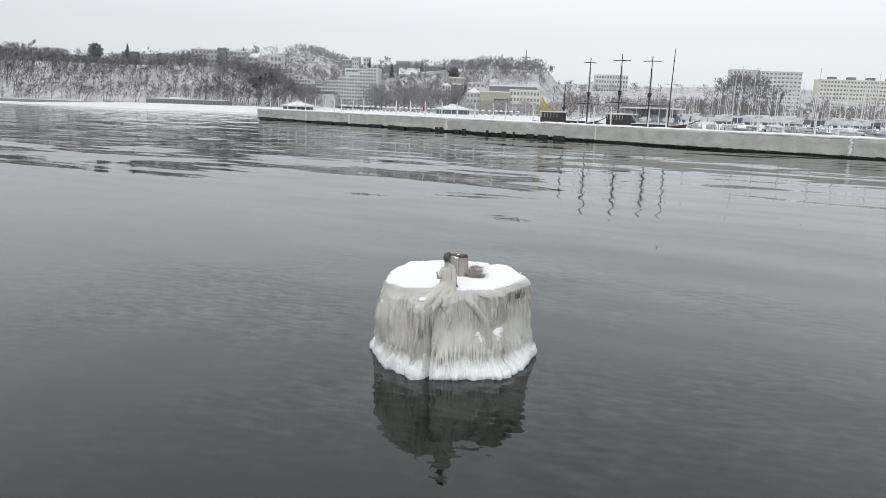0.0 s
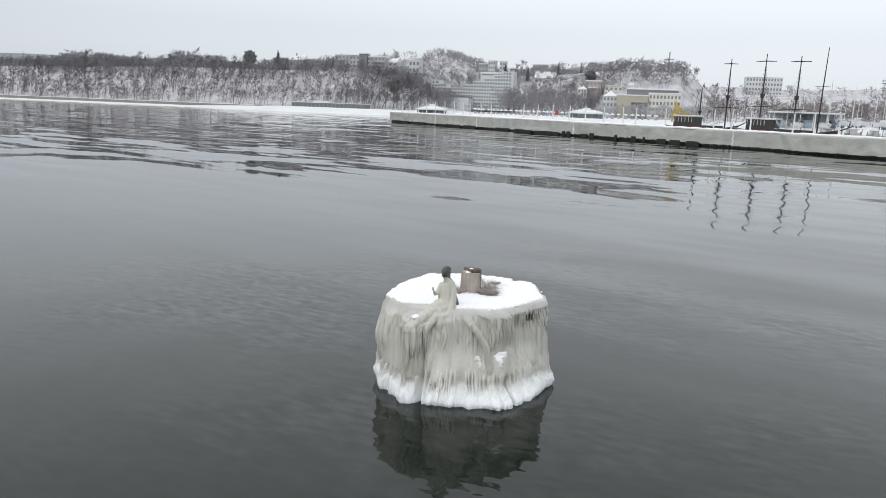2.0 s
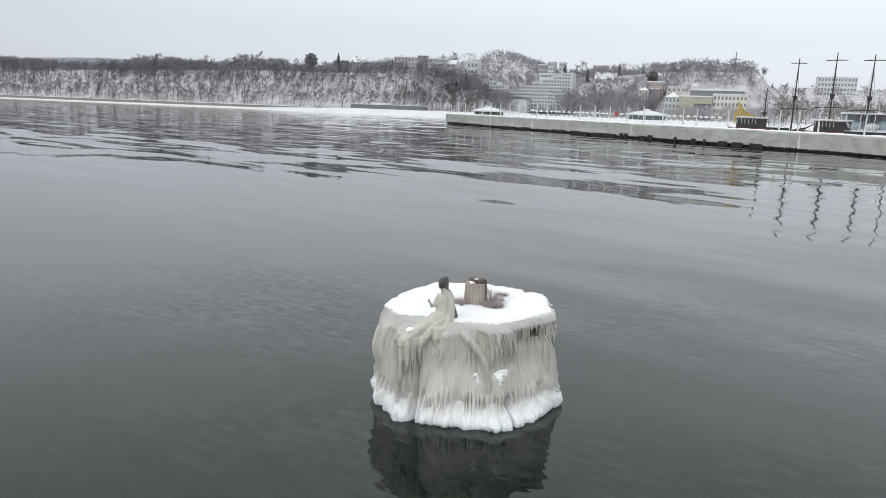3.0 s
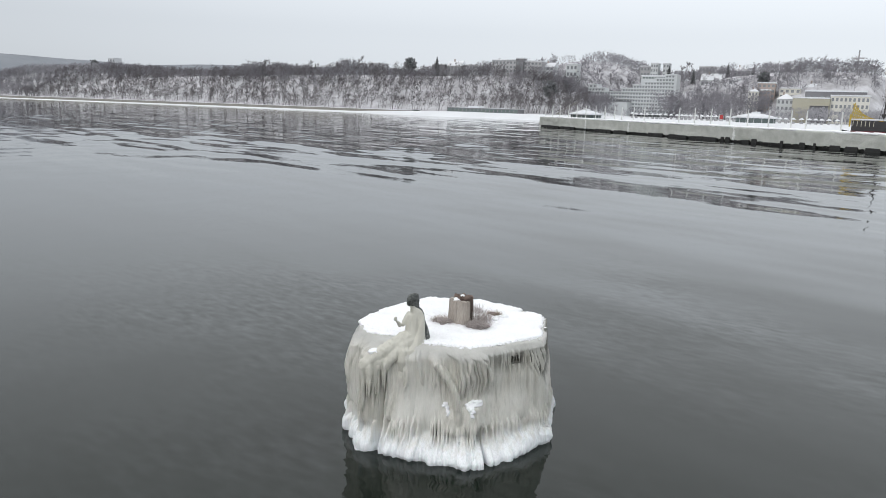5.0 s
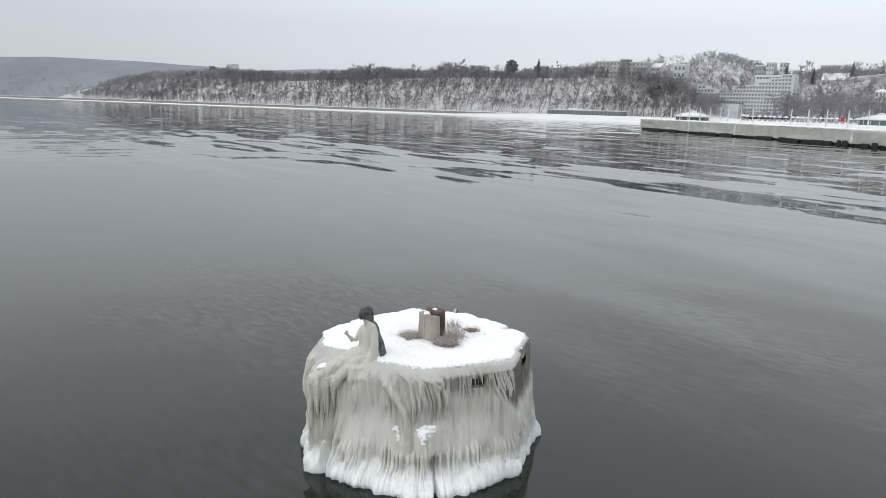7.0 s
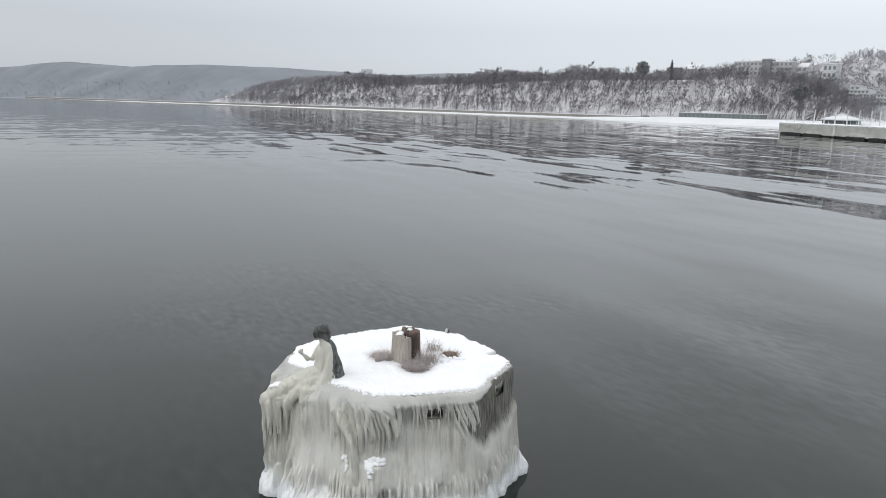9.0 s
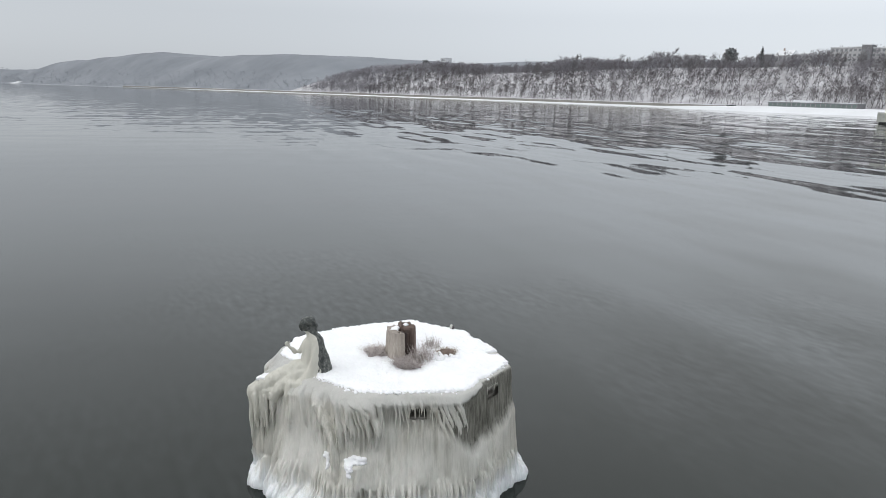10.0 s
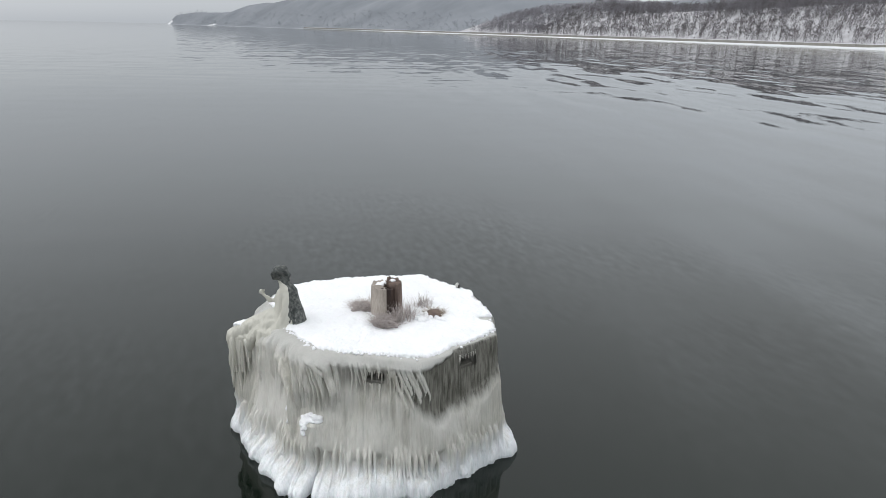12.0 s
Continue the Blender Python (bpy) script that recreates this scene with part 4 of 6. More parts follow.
def stump():
    """A split wooden bollard: a pale half and a dark half with a gap, snow on its top."""
    s = thing("wooden_stump", "split weathered grey wooden post stub in the snow", "wooden post", at=(0.13, 0.26, 2.36))

    def shell(a0, a1, r_in, r, height, seed, mat, name="log_half"):
        """A length of log seen as a stave: round outside with checks and flutes, ragged on top."""
        bm = bmesh.new()
        n, rows = 40, 9
        grid = []
        for j in range(rows):
            t = j / (rows - 1)
            out, inn = [], []
            for i in range(n):
                a = radians(a0 + (a1 - a0) * i / (n - 1))
                wob = 1 + 0.035 * math.sin(3 * a + seed) + 0.02 * math.sin(11 * a + 2 * seed) + 0.02 * math.sin(29 * a) - 0.05 * max(0, math.sin(17 * a + seed)) ** 8
                top = 0.06 * noise.noise(Vector((3 * a, 1, seed))) + 0.05 * noise.noise(Vector((11 * a, 2, seed)))
                rr = r * wob * (1.07 - 0.09 * t)
                z = (height + top) * t
                out.append(bm.verts.new((rr * math.cos(a), rr * math.sin(a), z)))
                inn.append(bm.verts.new((r_in * math.cos(a), r_in * math.sin(a), z - 0.03 * (j == rows - 1))))
            grid.append(out + inn[::-1])
        m = 2 * n
        for p, q in zip(grid, grid[1:]):
            for i in range(m):
                k = (i + 1) % m
                bm.faces.new((p[i], p[k], q[k], q[i]))
        g = grid[-1]
        for i in range(n - 1):
            bm.faces.new((g[i], g[i + 1], g[m - 2 - i], g[m - 1 - i]))
        return mesh_from_bm(name, bm, mat)

    part("log_half", shell(160, 340, 0.06, 0.285, 0.62, 3, M["wood"]), None, s, "pale grey weathered outer wood")
    part("log_half", shell(27, 159, 0.06, 0.28, 0.68, 5, M["wood_mid"]), None, s, "taller damp brown side of the log")
    part("log_core", shell(-180, 179, 0.02, 0.21, 0.60, 8, M["wood_dark"], "log_core"), None, s, "dark split in the log")
    bm = bmesh.new()
    for k, (x, y, z, r) in enumerate(((-0.1, -0.1, 0.60, 0.09), (-0.04, 0.14, 0.67, 0.06), (-0.15, 0.0, 0.60, 0.07))):
        add_blob(bm, (x, y, z), r, 10, (1, 1, 0.45), 0.4, k)
    part("snow", bm, M["snow"], s, "dab of snow on the top", True)


stump()


def tuft(x, y, n, radius, height, mat, seed, label, lean=0.5, name="grass_tuft"):
    """Thin bent stems fanning out of the snow."""
    r = np.random.default_rng(seed)
    v, f = [], []
    for _ in range(n):
        a, d = r.uniform(0, 2 * math.pi), radius * r.random() ** 0.6
        px, py = d * math.cos(a), d * math.sin(a)
        la, ln, h = r.uniform(0, 2 * math.pi), r.uniform(0.1, lean), height * r.uniform(0.35, 1)
        w = r.uniform(0.003, 0.006)
        wx, wy = -math.sin(la) * w, math.cos(la) * w
        b = len(v)
        for t in (0, 0.5, 1):
            ox, oy = math.cos(la) * ln * h * t * t * 1.3, math.sin(la) * ln * h * t * t * 1.3
            k = 1 - 0.7 * t
            v += [(px + ox - wx * k, py + oy - wy * k, h * t), (px + ox + wx * k, py + oy + wy * k, h * t)]
        f += [(b, b + 1, b + 3, b + 2), (b + 2, b + 3, b + 5, b + 4)]
    ob = new(name, mesh_of(name, v, f, mat))
    ob.location = (x, y, 2.445)
    tagged(ob, label, "grass", group="dead plants on the block")
    return ob


def weed_mat(ob, sx, sy, h, seed, mat):
    """The matted base of dead stems."""
    bm = bmesh.new()
    add_blob(bm, (0, 0, 0.015), 1.0, 26, (sx, sy, h), 0.0)
    for v in bm.verts:
        v.co += Vector((v.co.x, v.co.y, 0)) * 0.5 * noise.noise(Vector((v.co.x * 7, v.co.y * 7, seed))) + Vector((0, 0, 0.5 * h * noise.noise(Vector((v.co.x * 14, v.co.y * 14, seed + 3.0)))))
    mat_ob = new("mat", mesh_from_bm("mat", bm, mat, True))
    mat_ob.parent = ob


weed_mat(tuft(0.66, 0.06, 1500, 0.27, 0.13, M["grass_frost"], 2, "frosted pinkish grey dead weeds matted beside the stump", 2.2), 0.25, 0.25, 0.06, 2, M["weed_mat"])
weed_mat(tuft(-0.20, -0.10, 1100, 0.25, 0.12, M["grass_frost"], 3, "frosted grey dead weeds matted against the stump", 2.2), 0.25, 0.22, 0.055, 3, M["weed_mat"])
tuft(0.20, 0.98, 150, 0.18, 0.26, M["grass_frost"], 4, "pale dry stalks standing out of the snow", 0.6)
tuft(0.62, 0.42, 260, 0.24, 0.34, M["grass_frost"], 7, "thin pale stalks beside the stump", 0.9)
tuss = tuft(0.66, 1.02, 1000, 0.19, 0.10, M["grass"], 5, "brown grass tussock half under lumps of snow", 1.8)
weed_mat(tuss, 0.2, 0.15, 0.08, 5, M["wood_mid"])
bm = bmesh.new()
lr = np.random.default_rng(4)
for k in range(22):
    a, dd = lr.uniform(-2.6, 0.3), lr.uniform(0.1, 0.42)
    q = lr.uniform(0.025, 0.06)
    add_blob(bm, (dd * math.cos(a) + 0.05, dd * math.sin(a), 0.04), q, 8, (1.2, 1, 0.7), 0.5, k)
lumps = new("snow_lump", mesh_from_bm("snow_lump", bm, M["snow"], True))
lumps.parent = tuss


def rim_peg():
    """A short iron bracket at the rim with an icy cap."""
    p = thing("iron_bracket", "short dark iron bracket with white icy cap at the rim", "bracket", at=(-0.46, 2.07, 2.30))
    part("post", tube_bm([(0, 0, 0), (0, 0, 0.2), (0.01, 0, 0.24)], [0.035, 0.033, 0.028], 8), M["dark_metal"], p)
    bm = bmesh.new()
    add_blob(bm, (-0.015, -0.03, 0.22), 0.045, 10, (0.8, 0.9, 1.3), 0.2)
    part("ice_cap", bm, M["ice"], p, "white frozen cap", True)


rim_peg()

# ---------------------------------------------------------------- pier
M["post_ice"] = material("rimed_post", (0.72, 0.73, 0.72), 0.6, vary=0.1, scale=2, fine=10, bump=0)
PIER = [(-96.0, 269.0), (20.5, 171.5), (82.0, 126.0), (200.0, 42.0)]
RISE = 1.28


def pier_at(s):
    """Point and direction at s metres along the pier's sea face."""
    for (ax, ay), (bx, by) in zip(PIER, PIER[1:]):
        d = math.hypot(bx - ax, by - ay)
        if s <= d or (bx, by) == PIER[-1]:
            return ax + (bx - ax) * s / d, ay + (by - ay) * s / d, math.degrees(math.atan2(by - ay, bx - ax))
        s -= d


pier = thing("pier", "long grey concrete breakwater pier glazed with ice and snow", "pier")
pier_rng = np.random.default_rng(9)
JOINTS = [0, 33.5, 59.3, 106.9, 159.8, 218.3, 290, 369]


def pier_panel(s0, s1):
    """A length of parapet wall with a rough iced face and a ragged lower edge."""
    n = max(8, int((s1 - s0) / 0.5))
    low = 0.46 if s0 < 150 else 0.34
    rows = [(0.0, low), (0.0, 0.8), (0.0, 1.1), (0.0, 1.4), (0.01, 1.7), (0.02, 2.0), (0.03, 2.3), (0.05, 2.6), (0.05, 2.9), (0.0, 3.15), (-0.12, 3.28), (-0.9, 3.3), (-1.0, 2.0)]
    v = []
    for j, (o, z) in enumerate(rows):
        for i in range(n + 1):
            s = s0 + 0.06 + (s1 - s0 - 0.12) * i / n
            x, y, a = pier_at(s)
            nx, ny = math.sin(radians(a)), -math.cos(radians(a))
            sag = value_noise(s * 0.25, 0.5, 4) - 0.5
            b = o + (0.14 * (value_noise(s * 0.6, z * 1.1, 3) - 0.5) + 0.10 * (value_noise(s * 1.5, z * 2.5, 13) - 0.5) + 0.25 * smooth01(0.52, 0.6, value_noise(s * 0.09, z * 0.35 + 0.8 * sag, 7)) if j < 10 else 0)
            zz = z + (0.22 * (value_noise(s * 1.3, 2.2, 5) - 0.5) if j == 0 else 0) + (0.05 * (value_noise(s * 1.1, z, 6) - 0.5) if j in (9, 10) else 0)
            v.append((x + nx * b, y + ny * b, zz * RISE))
    return mesh_of("wall_panel", v, grid_faces(len(rows), n + 1, False), M["pier"], True)


for s0, s1 in zip(JOINTS, JOINTS[1:]):
    part("wall_panel", pier_panel(s0, s1), None, pier)
    x, y, a = pier_at(s1)
    bm = bmesh.new()
    for k in range(7):
        add_blob(bm, (0.1 * math.sin(k * 2.1), -0.05, 0.75 + 0.38 * k), 0.34 - 0.015 * k, 8, (1, 0.8, 1.3), 0.3, k)
    o = part("joint_ice", bm, M["post_ice"], pier, "pale ice run down a joint", True)
    o.matrix_world = pose(x, y, 0, 0, 0, a) @ Matrix.Scale(RISE, 4)


def pier_strip(name, rows, mat, label, step=1.0, wob=0.0, seed=1):
    n = int(JOINTS[-1] / step)
    v = []
    for j, (o, z) in enumerate(rows):
        for i in range(n + 1):
            s = i * step
            x, y, a = pier_at(s)
            nx, ny = math.sin(radians(a)), -math.cos(radians(a))
            v.append((x + nx * o, y + ny * o, z * RISE + wob * (value_noise(s * 0.8, j * 1.7, seed) - 0.5)))
    return part(name, mesh_of(name, v, grid_faces(len(rows), n + 1, False), mat, True), None, pier, label)


pier_strip("snow_lip", [(0.10, 3.02), (0.20, 3.15), (0.18, 3.34), (-0.2, 3.46), (-0.7, 3.42), (-1.1, 3.3), (-1.1, 2.6)], M["snow"], "snow lying along the parapet", 0.5, 0.22)
pier_strip("deck", [(-1.0, 2.45), (-9.5, 2.5), (-10.0, 2.3), (-10.0, -1.0)], M["land_snow"], "snow-covered pier deck", 3.0, 0.05)
# The gap's shade is put in as colour: the fenders' black.
pier_strip("footing", [(-0.9, 0.9), (-0.55, 0.55), (-0.55, -1.0)], M["rubber"], "recess under the wall, coloured black for its shade", 3.0)
# end wall
bm = bmesh.new()
add_box(bm, -0.6, 0, 0.6, 0.05, 10, 3.25, 0.05)
add_box(bm, -0.3, 0.4, -1, 0.0, 9.6, 0.7)
o = part("end_wall", bm, M["pier"], pier)
o.matrix_world = pose(PIER[0][0], PIER[0][1], 0, 0, 0, pier_at(1)[2]) @ Matrix.Diagonal((1, 1, RISE, 1))

fender_mesh = mesh_from_bm("fender", box_bm(-1.15, -0.25, -0.2, 1.15, 0.3, 0.6, 0.16), M["rubber"])
small_mesh = mesh_from_bm("fender", box_bm(-0.55, -0.25, -0.2, 0.55, 0.3, 0.85, 0.14), M["rubber"])
pile_mesh = mesh_from_bm("pile", tube_bm([(0, 0, 0.3), (0, 0, 0.95)], [0.05, 0.12], 6), M["ice_plain"])
# (place along the wall, length)
FENDERS = [(8.1, 13.4), (21.3, 9.9), (45.0, 9.5), (55.0, 7.4), (73.6, 7.2), (84.1, 8.1), (95.0, 10.9), (102.8, 1.2), (104.8, 1.7), (111.5, 2.3), (114.4, 1.8), (123.5, 0.8), (129.9, 1.8), (133.5, 0.8), (139.2, 3.0), (143.5, 3.3), (148.9, 3.8)]
for k, (s, length) in enumerate(FENDERS):
    n = max(1, round(length / 2.6))
    for i in range(n):
        x, y, a = pier_at(s + length * ((i + 0.5) / n - 0.5))
        ob = new("fender", fender_mesh if length > 2 else small_mesh)
        ob.parent = pier
        w = length / n / (2.3 if length > 2 else 1.1) * (0.97 if n > 1 else 1.0)
        ob.matrix_world = pose(x, y, 0.04 * ((k + 2 * i) % 3), 0, 0, a) @ Matrix.Diagonal((w, 1.5, 1.35 + 0.25 * (k > 13), 1))
for k in range(200):
    s = 66 + k * 1.2 + 0.4 * math.sin(k * 3.3)
    x, y, a = pier_at(s)
    nx, ny = math.sin(radians(a)), -math.cos(radians(a))
    ob = new("icicle", pile_mesh)
    ob.parent = pier
    ob.matrix_world = pose(x - 0.12 * nx, y - 0.12 * ny, 0.0 if s < 152 else -0.12, 0, 0, a) @ Matrix.Diagonal((1, 1, RISE, 1))


def lamp_post():
    p = thing("lamp_post", "slim pale grey lamp post rimed with ice on the pier", "lamp post", "lamp posts on the pier")
    part("pole", tube_bm([(0, 0, 0), (0, 0, 3.2), (0, 0, 3.9)], [0.14, 0.11, 0.095], 8), M["post_ice"], p)
    part("base", tube_bm([(0, 0, -0.05), (0, 0, 0.45)], [0.26, 0.22], 8), M["post_ice"], p)
    bm = bmesh.new()
    add_blob(bm, (0, 0, 3.95), 0.13, 8, (1, 1, 0.8))
    part("lamp_head", bm, M["grey_metal"], p, "", True)
    return p


proto = lamp_post()
POSTS = [1.3, 6.7, 12.4, 18.7, 24.7, 30.6, 37.1, 43.0, 48.7, 52.9, 59.3, 65.2, 81.9, 88.9, 95.7, 103.1, 109.7, 116.8, 124.2, 128.6, 138.7, 153.3, 158.0, 162.9, 173.0, 177.8, 183.0, 199.1, 204.5, 210.8, 215.3]
for k, s in enumerate(POSTS):
    x, y, a = pier_at(s)
    nx, ny = math.sin(radians(a)), -math.cos(radians(a))
    m = pose(x - 1.6 * nx, y - 1.6 * ny, 2.45 * RISE, 0, 1.5 * math.sin(k * 2.7), a) @ Matrix.Scale(RISE * 0.95, 4)
    if k:
        copy_thing(proto, m)
    else:
        proto.matrix_world = m

# ---------------------------------------------------------------- promenade
def promenade():
    xs = np.arange(-1180, -178, 8.0)
    ys = shore(xs)
    p = thing("promenade", "snowy seaside promenade above a dark stone wall", "promenade", kind="structure")
    off = np.interp(xs, [-1180, -215, -180], [5, 6, 18])
    rows = [(0.0, 0.2), (0.2, 1.85)]
    v = [(x, y + o + d, z) for d, z in rows for x, y, o in zip(xs, ys, off)]
    part("sea_wall", mesh_of("sea_wall", v, grid_faces(2, len(xs), False), M["concrete"]), None, p, "dark stone retaining wall")
    rows = [(0.05, 1.85), (0.1, 2.0), (4, 2.05), (9, 1.9), (10, 0.3)]
    v = [(x, y + o + d, z) for d, z in rows for x, y, o in zip(xs, ys, off)]
    part("walkway", mesh_of("walkway", v, grid_faces(len(rows), len(xs), False), M["land_snow"]), None, p, "snow-covered walkway")


promenade()


# ---------------------------------------------------------------- trees
def blades(a, b, w0, r):
    """Thin triangles from points a to b, of base width w0."""
    d = b - a
    side = np.cross(d, r.normal(size=d.shape))
    side /= np.linalg.norm(side, axis=1)[:, None] + 1e-9
    w = np.asarray(w0).reshape(-1, 1) * np.ones((len(a), 1))
    return np.stack([a - side * w / 2, a + side * w / 2, b], 1)


def bare_tree_template(seed, limbs=9, subs=4, twigs=7, spread=0.36, low=0.28, lean=0.05, tw=0.013):
    """Trunk and twig triangles of a leafless tree of height 1."""
    r = np.random.default_rng(seed)
    top = np.array([r.normal() * lean, r.normal() * lean, 0.72])
    trunk = []
    for k in range(3):
        trunk.append(blades(np.array([[0.0, 0, 0]]), top[None], 0.030, r))
    A, B, W = [], [], []
    for i in range(limbs):
        t = low + (0.95 - low) * (i + r.random()) / limbs
        p = top * min(1, t / 0.72)
        a = r.uniform(0, 2 * math.pi)
        L = spread * (1.15 - 0.55 * t) * r.uniform(0.75, 1.15)
        q = p + np.array([math.cos(a) * L, math.sin(a) * L, L * r.uniform(0.35, 0.95)])
        A.append(p); B.append(q); W.append(0.015)
        for _ in range(subs):
            s = r.uniform(0.3, 1)
            p2 = p + (q - p) * s
            d2 = r.normal(size=3) * 0.55 + (q - p) / L * 0.5 + np.array([0, 0, 0.5])
            q2 = p2 + d2 / np.linalg.norm(d2) * L * r.uniform(0.35, 0.7)
            A.append(p2); B.append(q2); W.append(0.009)
            for _ in range(twigs):
                p3 = p2 + (q2 - p2) * r.uniform(0.2, 1)
                d3 = r.normal(size=3) + np.array([0, 0, 0.5])
                A.append(p3); B.append(p3 + d3 / np.linalg.norm(d3) * r.uniform(0.05, 0.12)); W.append(tw)
    crown = blades(np.array(A), np.array(B), np.array(W), r)
    crown[..., 2] *= 1 / max(1.0, crown[..., 2].max())
    return np.concatenate(trunk), crown


def conifer_template(seed):
    r = np.random.default_rng(seed)
    trunk = np.concatenate([blades(np.array([[0.0, 0, 0]]), np.array([[0, 0, 0.95]]), 0.03, r) for _ in range(3)])
    n = 420
    t = r.random(n) ** 0.8
    a = r.uniform(0, 2 * math.pi, n)
    L = 0.33 * (1 - t) ** 0.8 * r.uniform(0.4, 1.1, n) + 0.012
    p = np.stack([0 * t, 0 * t, 0.14 + 0.86 * t], 1)
    q = p + np.stack([np.cos(a) * L, np.sin(a) * L, -0.35 * L + 0.03 * (r.random(n) - 0.5)], 1)
    return trunk, blades(p + (q - p) * 0.1, q, 0.05 * np.ones(n), r)


def dome_template(seed):
    """A dense rounded evergreen crown on a bare stem."""
    r = np.random.default_rng(seed)
    trunk = np.concatenate([blades(np.array([[0.0, 0, 0]]), np.array([[0.02, 0, 0.6]]), 0.06, r) for _ in range(3)])
    n = 700
    d = r.normal(size=(n, 3)); d /= np.linalg.norm(d, axis=1)[:, None]
    c = np.array([0, 0, 0.64]) + d * np.array([0.34, 0.34, 0.33]) * (r.random(n)[:, None] ** 0.33) * 0.95
    e = r.normal(size=(n, 3)) * 0.05
    return trunk, blades(c - e, c + e, 0.07 * np.ones(n), r)


def tri_mesh(name, tris, mat):
    v = tris.reshape(-1, 3)
    me = bpy.data.meshes.new(name)
    me.vertices.add(len(v)); me.vertices.foreach_set("co", v.astype(np.float32).ravel())
    me.loops.add(len(v)); me.loops.foreach_set("vertex_index", np.arange(len(v), dtype=np.int32))
    me.polygons.add(len(tris)); me.polygons.foreach_set("loop_start", np.arange(0, len(v), 3, dtype=np.int32))
    me.materials.append(mat)
    me.update(calc_edges=True)
    return me


BARE = [bare_tree_template(s) for s in range(5)]
SLIM = [bare_tree_template(40 + s, 9, 4, 5, 0.22, 0.30, 0.12, 0.007) for s in range(6)]
FULL = [bare_tree_template(80 + s, 11, 5, 6, 0.42, 0.12, 0.06, 0.0125) for s in range(6)]
BUSH = [bare_tree_template(60 + s, 10, 3, 4, 0.5, 0.05, 0.1, 0.012) for s in range(3)]


def woods(name, spots, heights, kinds, mat, label, seed, lean=0.0):
    """A wood of many bare trees as one body of twigs."""
    r = np.random.default_rng(seed)
    out = []
    for (x, y), h in zip(spots, heights):
        tr, cr = kinds[r.integers(len(kinds))]
        a = r.uniform(0, 2 * math.pi)
        m = np.array([[math.cos(a), -math.sin(a), 0], [math.sin(a), math.cos(a), 0], [0, 0, 1]])
        t = np.concatenate([tr, cr]) @ m.T * h
        t[..., 0] += t[..., 2] * lean * r.uniform(0.2, 1.2)
        out.append(t + np.array([x, y, float(land_height(x, y)) - 0.3]))
    ob = new(name, tri_mesh(name, np.concatenate(out), mat))
    return tagged(ob, label, "woodland", kind="stuff")


wr = np.random.default_rng(77)


def scatter(n, x0, x1, d0, d1, bias=1.0):
    x = x0 + (x1 - x0) * wr.random(n) ** bias
    return np.stack([x, shore(x) + wr.uniform(d0, d1, n)], 1)


def bluff(n, x0, x1, d0, d1):
    """Spots on the bluff, which lies nearer to the water further along."""
    p = scatter(n, x0, x1, d0, d1)
    p[:, 1] -= np.interp(p[:, 0], [-1180, -215, -170], [30, 26, 0])
    return p


s = bluff(1600, -520, -92, 68, 135)
woods("crest_woodland", s, wr.uniform(5.5, 8.4, len(s)) * (0.45 + 0.95 * value_noise(s[:, 0] / 19, s[:, 1] / 60, 4)) * np.where((s[:, 0] > -172) & (s[:, 0] < -128), 0.68, 1.0), FULL, M["twig"], "dense bare grey winter woodland along the bluff", 1)
s = bluff(420, -700, -500, 60, 150)
woods("crest_woodland", s, wr.uniform(5, 10, len(s)), FULL, M["twig_pale"], "bare winter woodland further along the bluff", 2)
s = bluff(1900, -560, -100, 38, 86)
woods("slope_woodland", s, wr.uniform(5, 9.5, len(s)), SLIM, M["bark"], "thin leaning bare trunks on the snowy slope", 3, 0.35)
s = bluff(650, -680, -540, 38, 84)
woods("slope_woodland", s, wr.uniform(6, 10, len(s)), SLIM, M["twig"], "thin bare trunks on the far snowy slope", 4, 0.35)
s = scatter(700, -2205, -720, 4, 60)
woods("distant_woodland", s, wr.uniform(3, 6.5, len(s)), BUSH, M["far_wood"], "wooded hills across the bay, tinted grey for haze", 9)
s = bluff(420, -540, -100, 38, 74)
woods("slope_scrub", s, wr.uniform(1.6, 3.6, len(s)), BUSH, M["twig"], "leafless scrub on the snowy slope", 5)
s = np.concatenate([np.stack([wr.uniform(-62, -16, 70), wr.uniform(352, 392, 70)], 1), np.stack([wr.uniform(-142, -116, 40), wr.uniform(345, 395, 40)], 1), np.stack([wr.uniform(-98, -60, 22), wr.uniform(350, 372, 22)], 1)])
woods("park_trees", s, np.r_[wr.uniform(9, 14, 70), wr.uniform(8, 12, 40), wr.uniform(4, 6, 22)], FULL, M["twig"], "bare park trees in front of the town", 6)
s = np.concatenate([np.stack([wr.uniform(-135, 36, 1000), wr.uniform(402, 560, 1000)], 1), np.stack([wr.uniform(-60, 34, 120), wr.uniform(405, 440, 120)], 1), np.stack([wr.uniform(-138, -98, 60), wr.uniform(398, 416, 60)], 1), np.stack([wr.uniform(-210, -130, 120), wr.uniform(395, 470, 120)], 1), np.stack([wr.uniform(60, 360, 330), wr.uniform(425, 700, 330)], 1)])
woods("hillside_trees", s, wr.uniform(3.5, 8.5, len(s)), FULL, M["twig"], "bare trees between the hillside houses", 7)
s = np.stack([wr.uniform(-12, 38, 70), wr.uniform(338, 357, 70)], 1)
woods("park_trees", s, wr.uniform(4, 8, len(s)), FULL, M["twig_pale"], "thin bare trees before the halls", 10)
s = np.stack([wr.uniform(36, 330, 260), wr.uniform(330, 420, 260)], 1)
woods("marina_trees", s, wr.uniform(7, 13, len(s)), FULL, M["twig_brown"], "brownish bare trees behind the marina", 8)


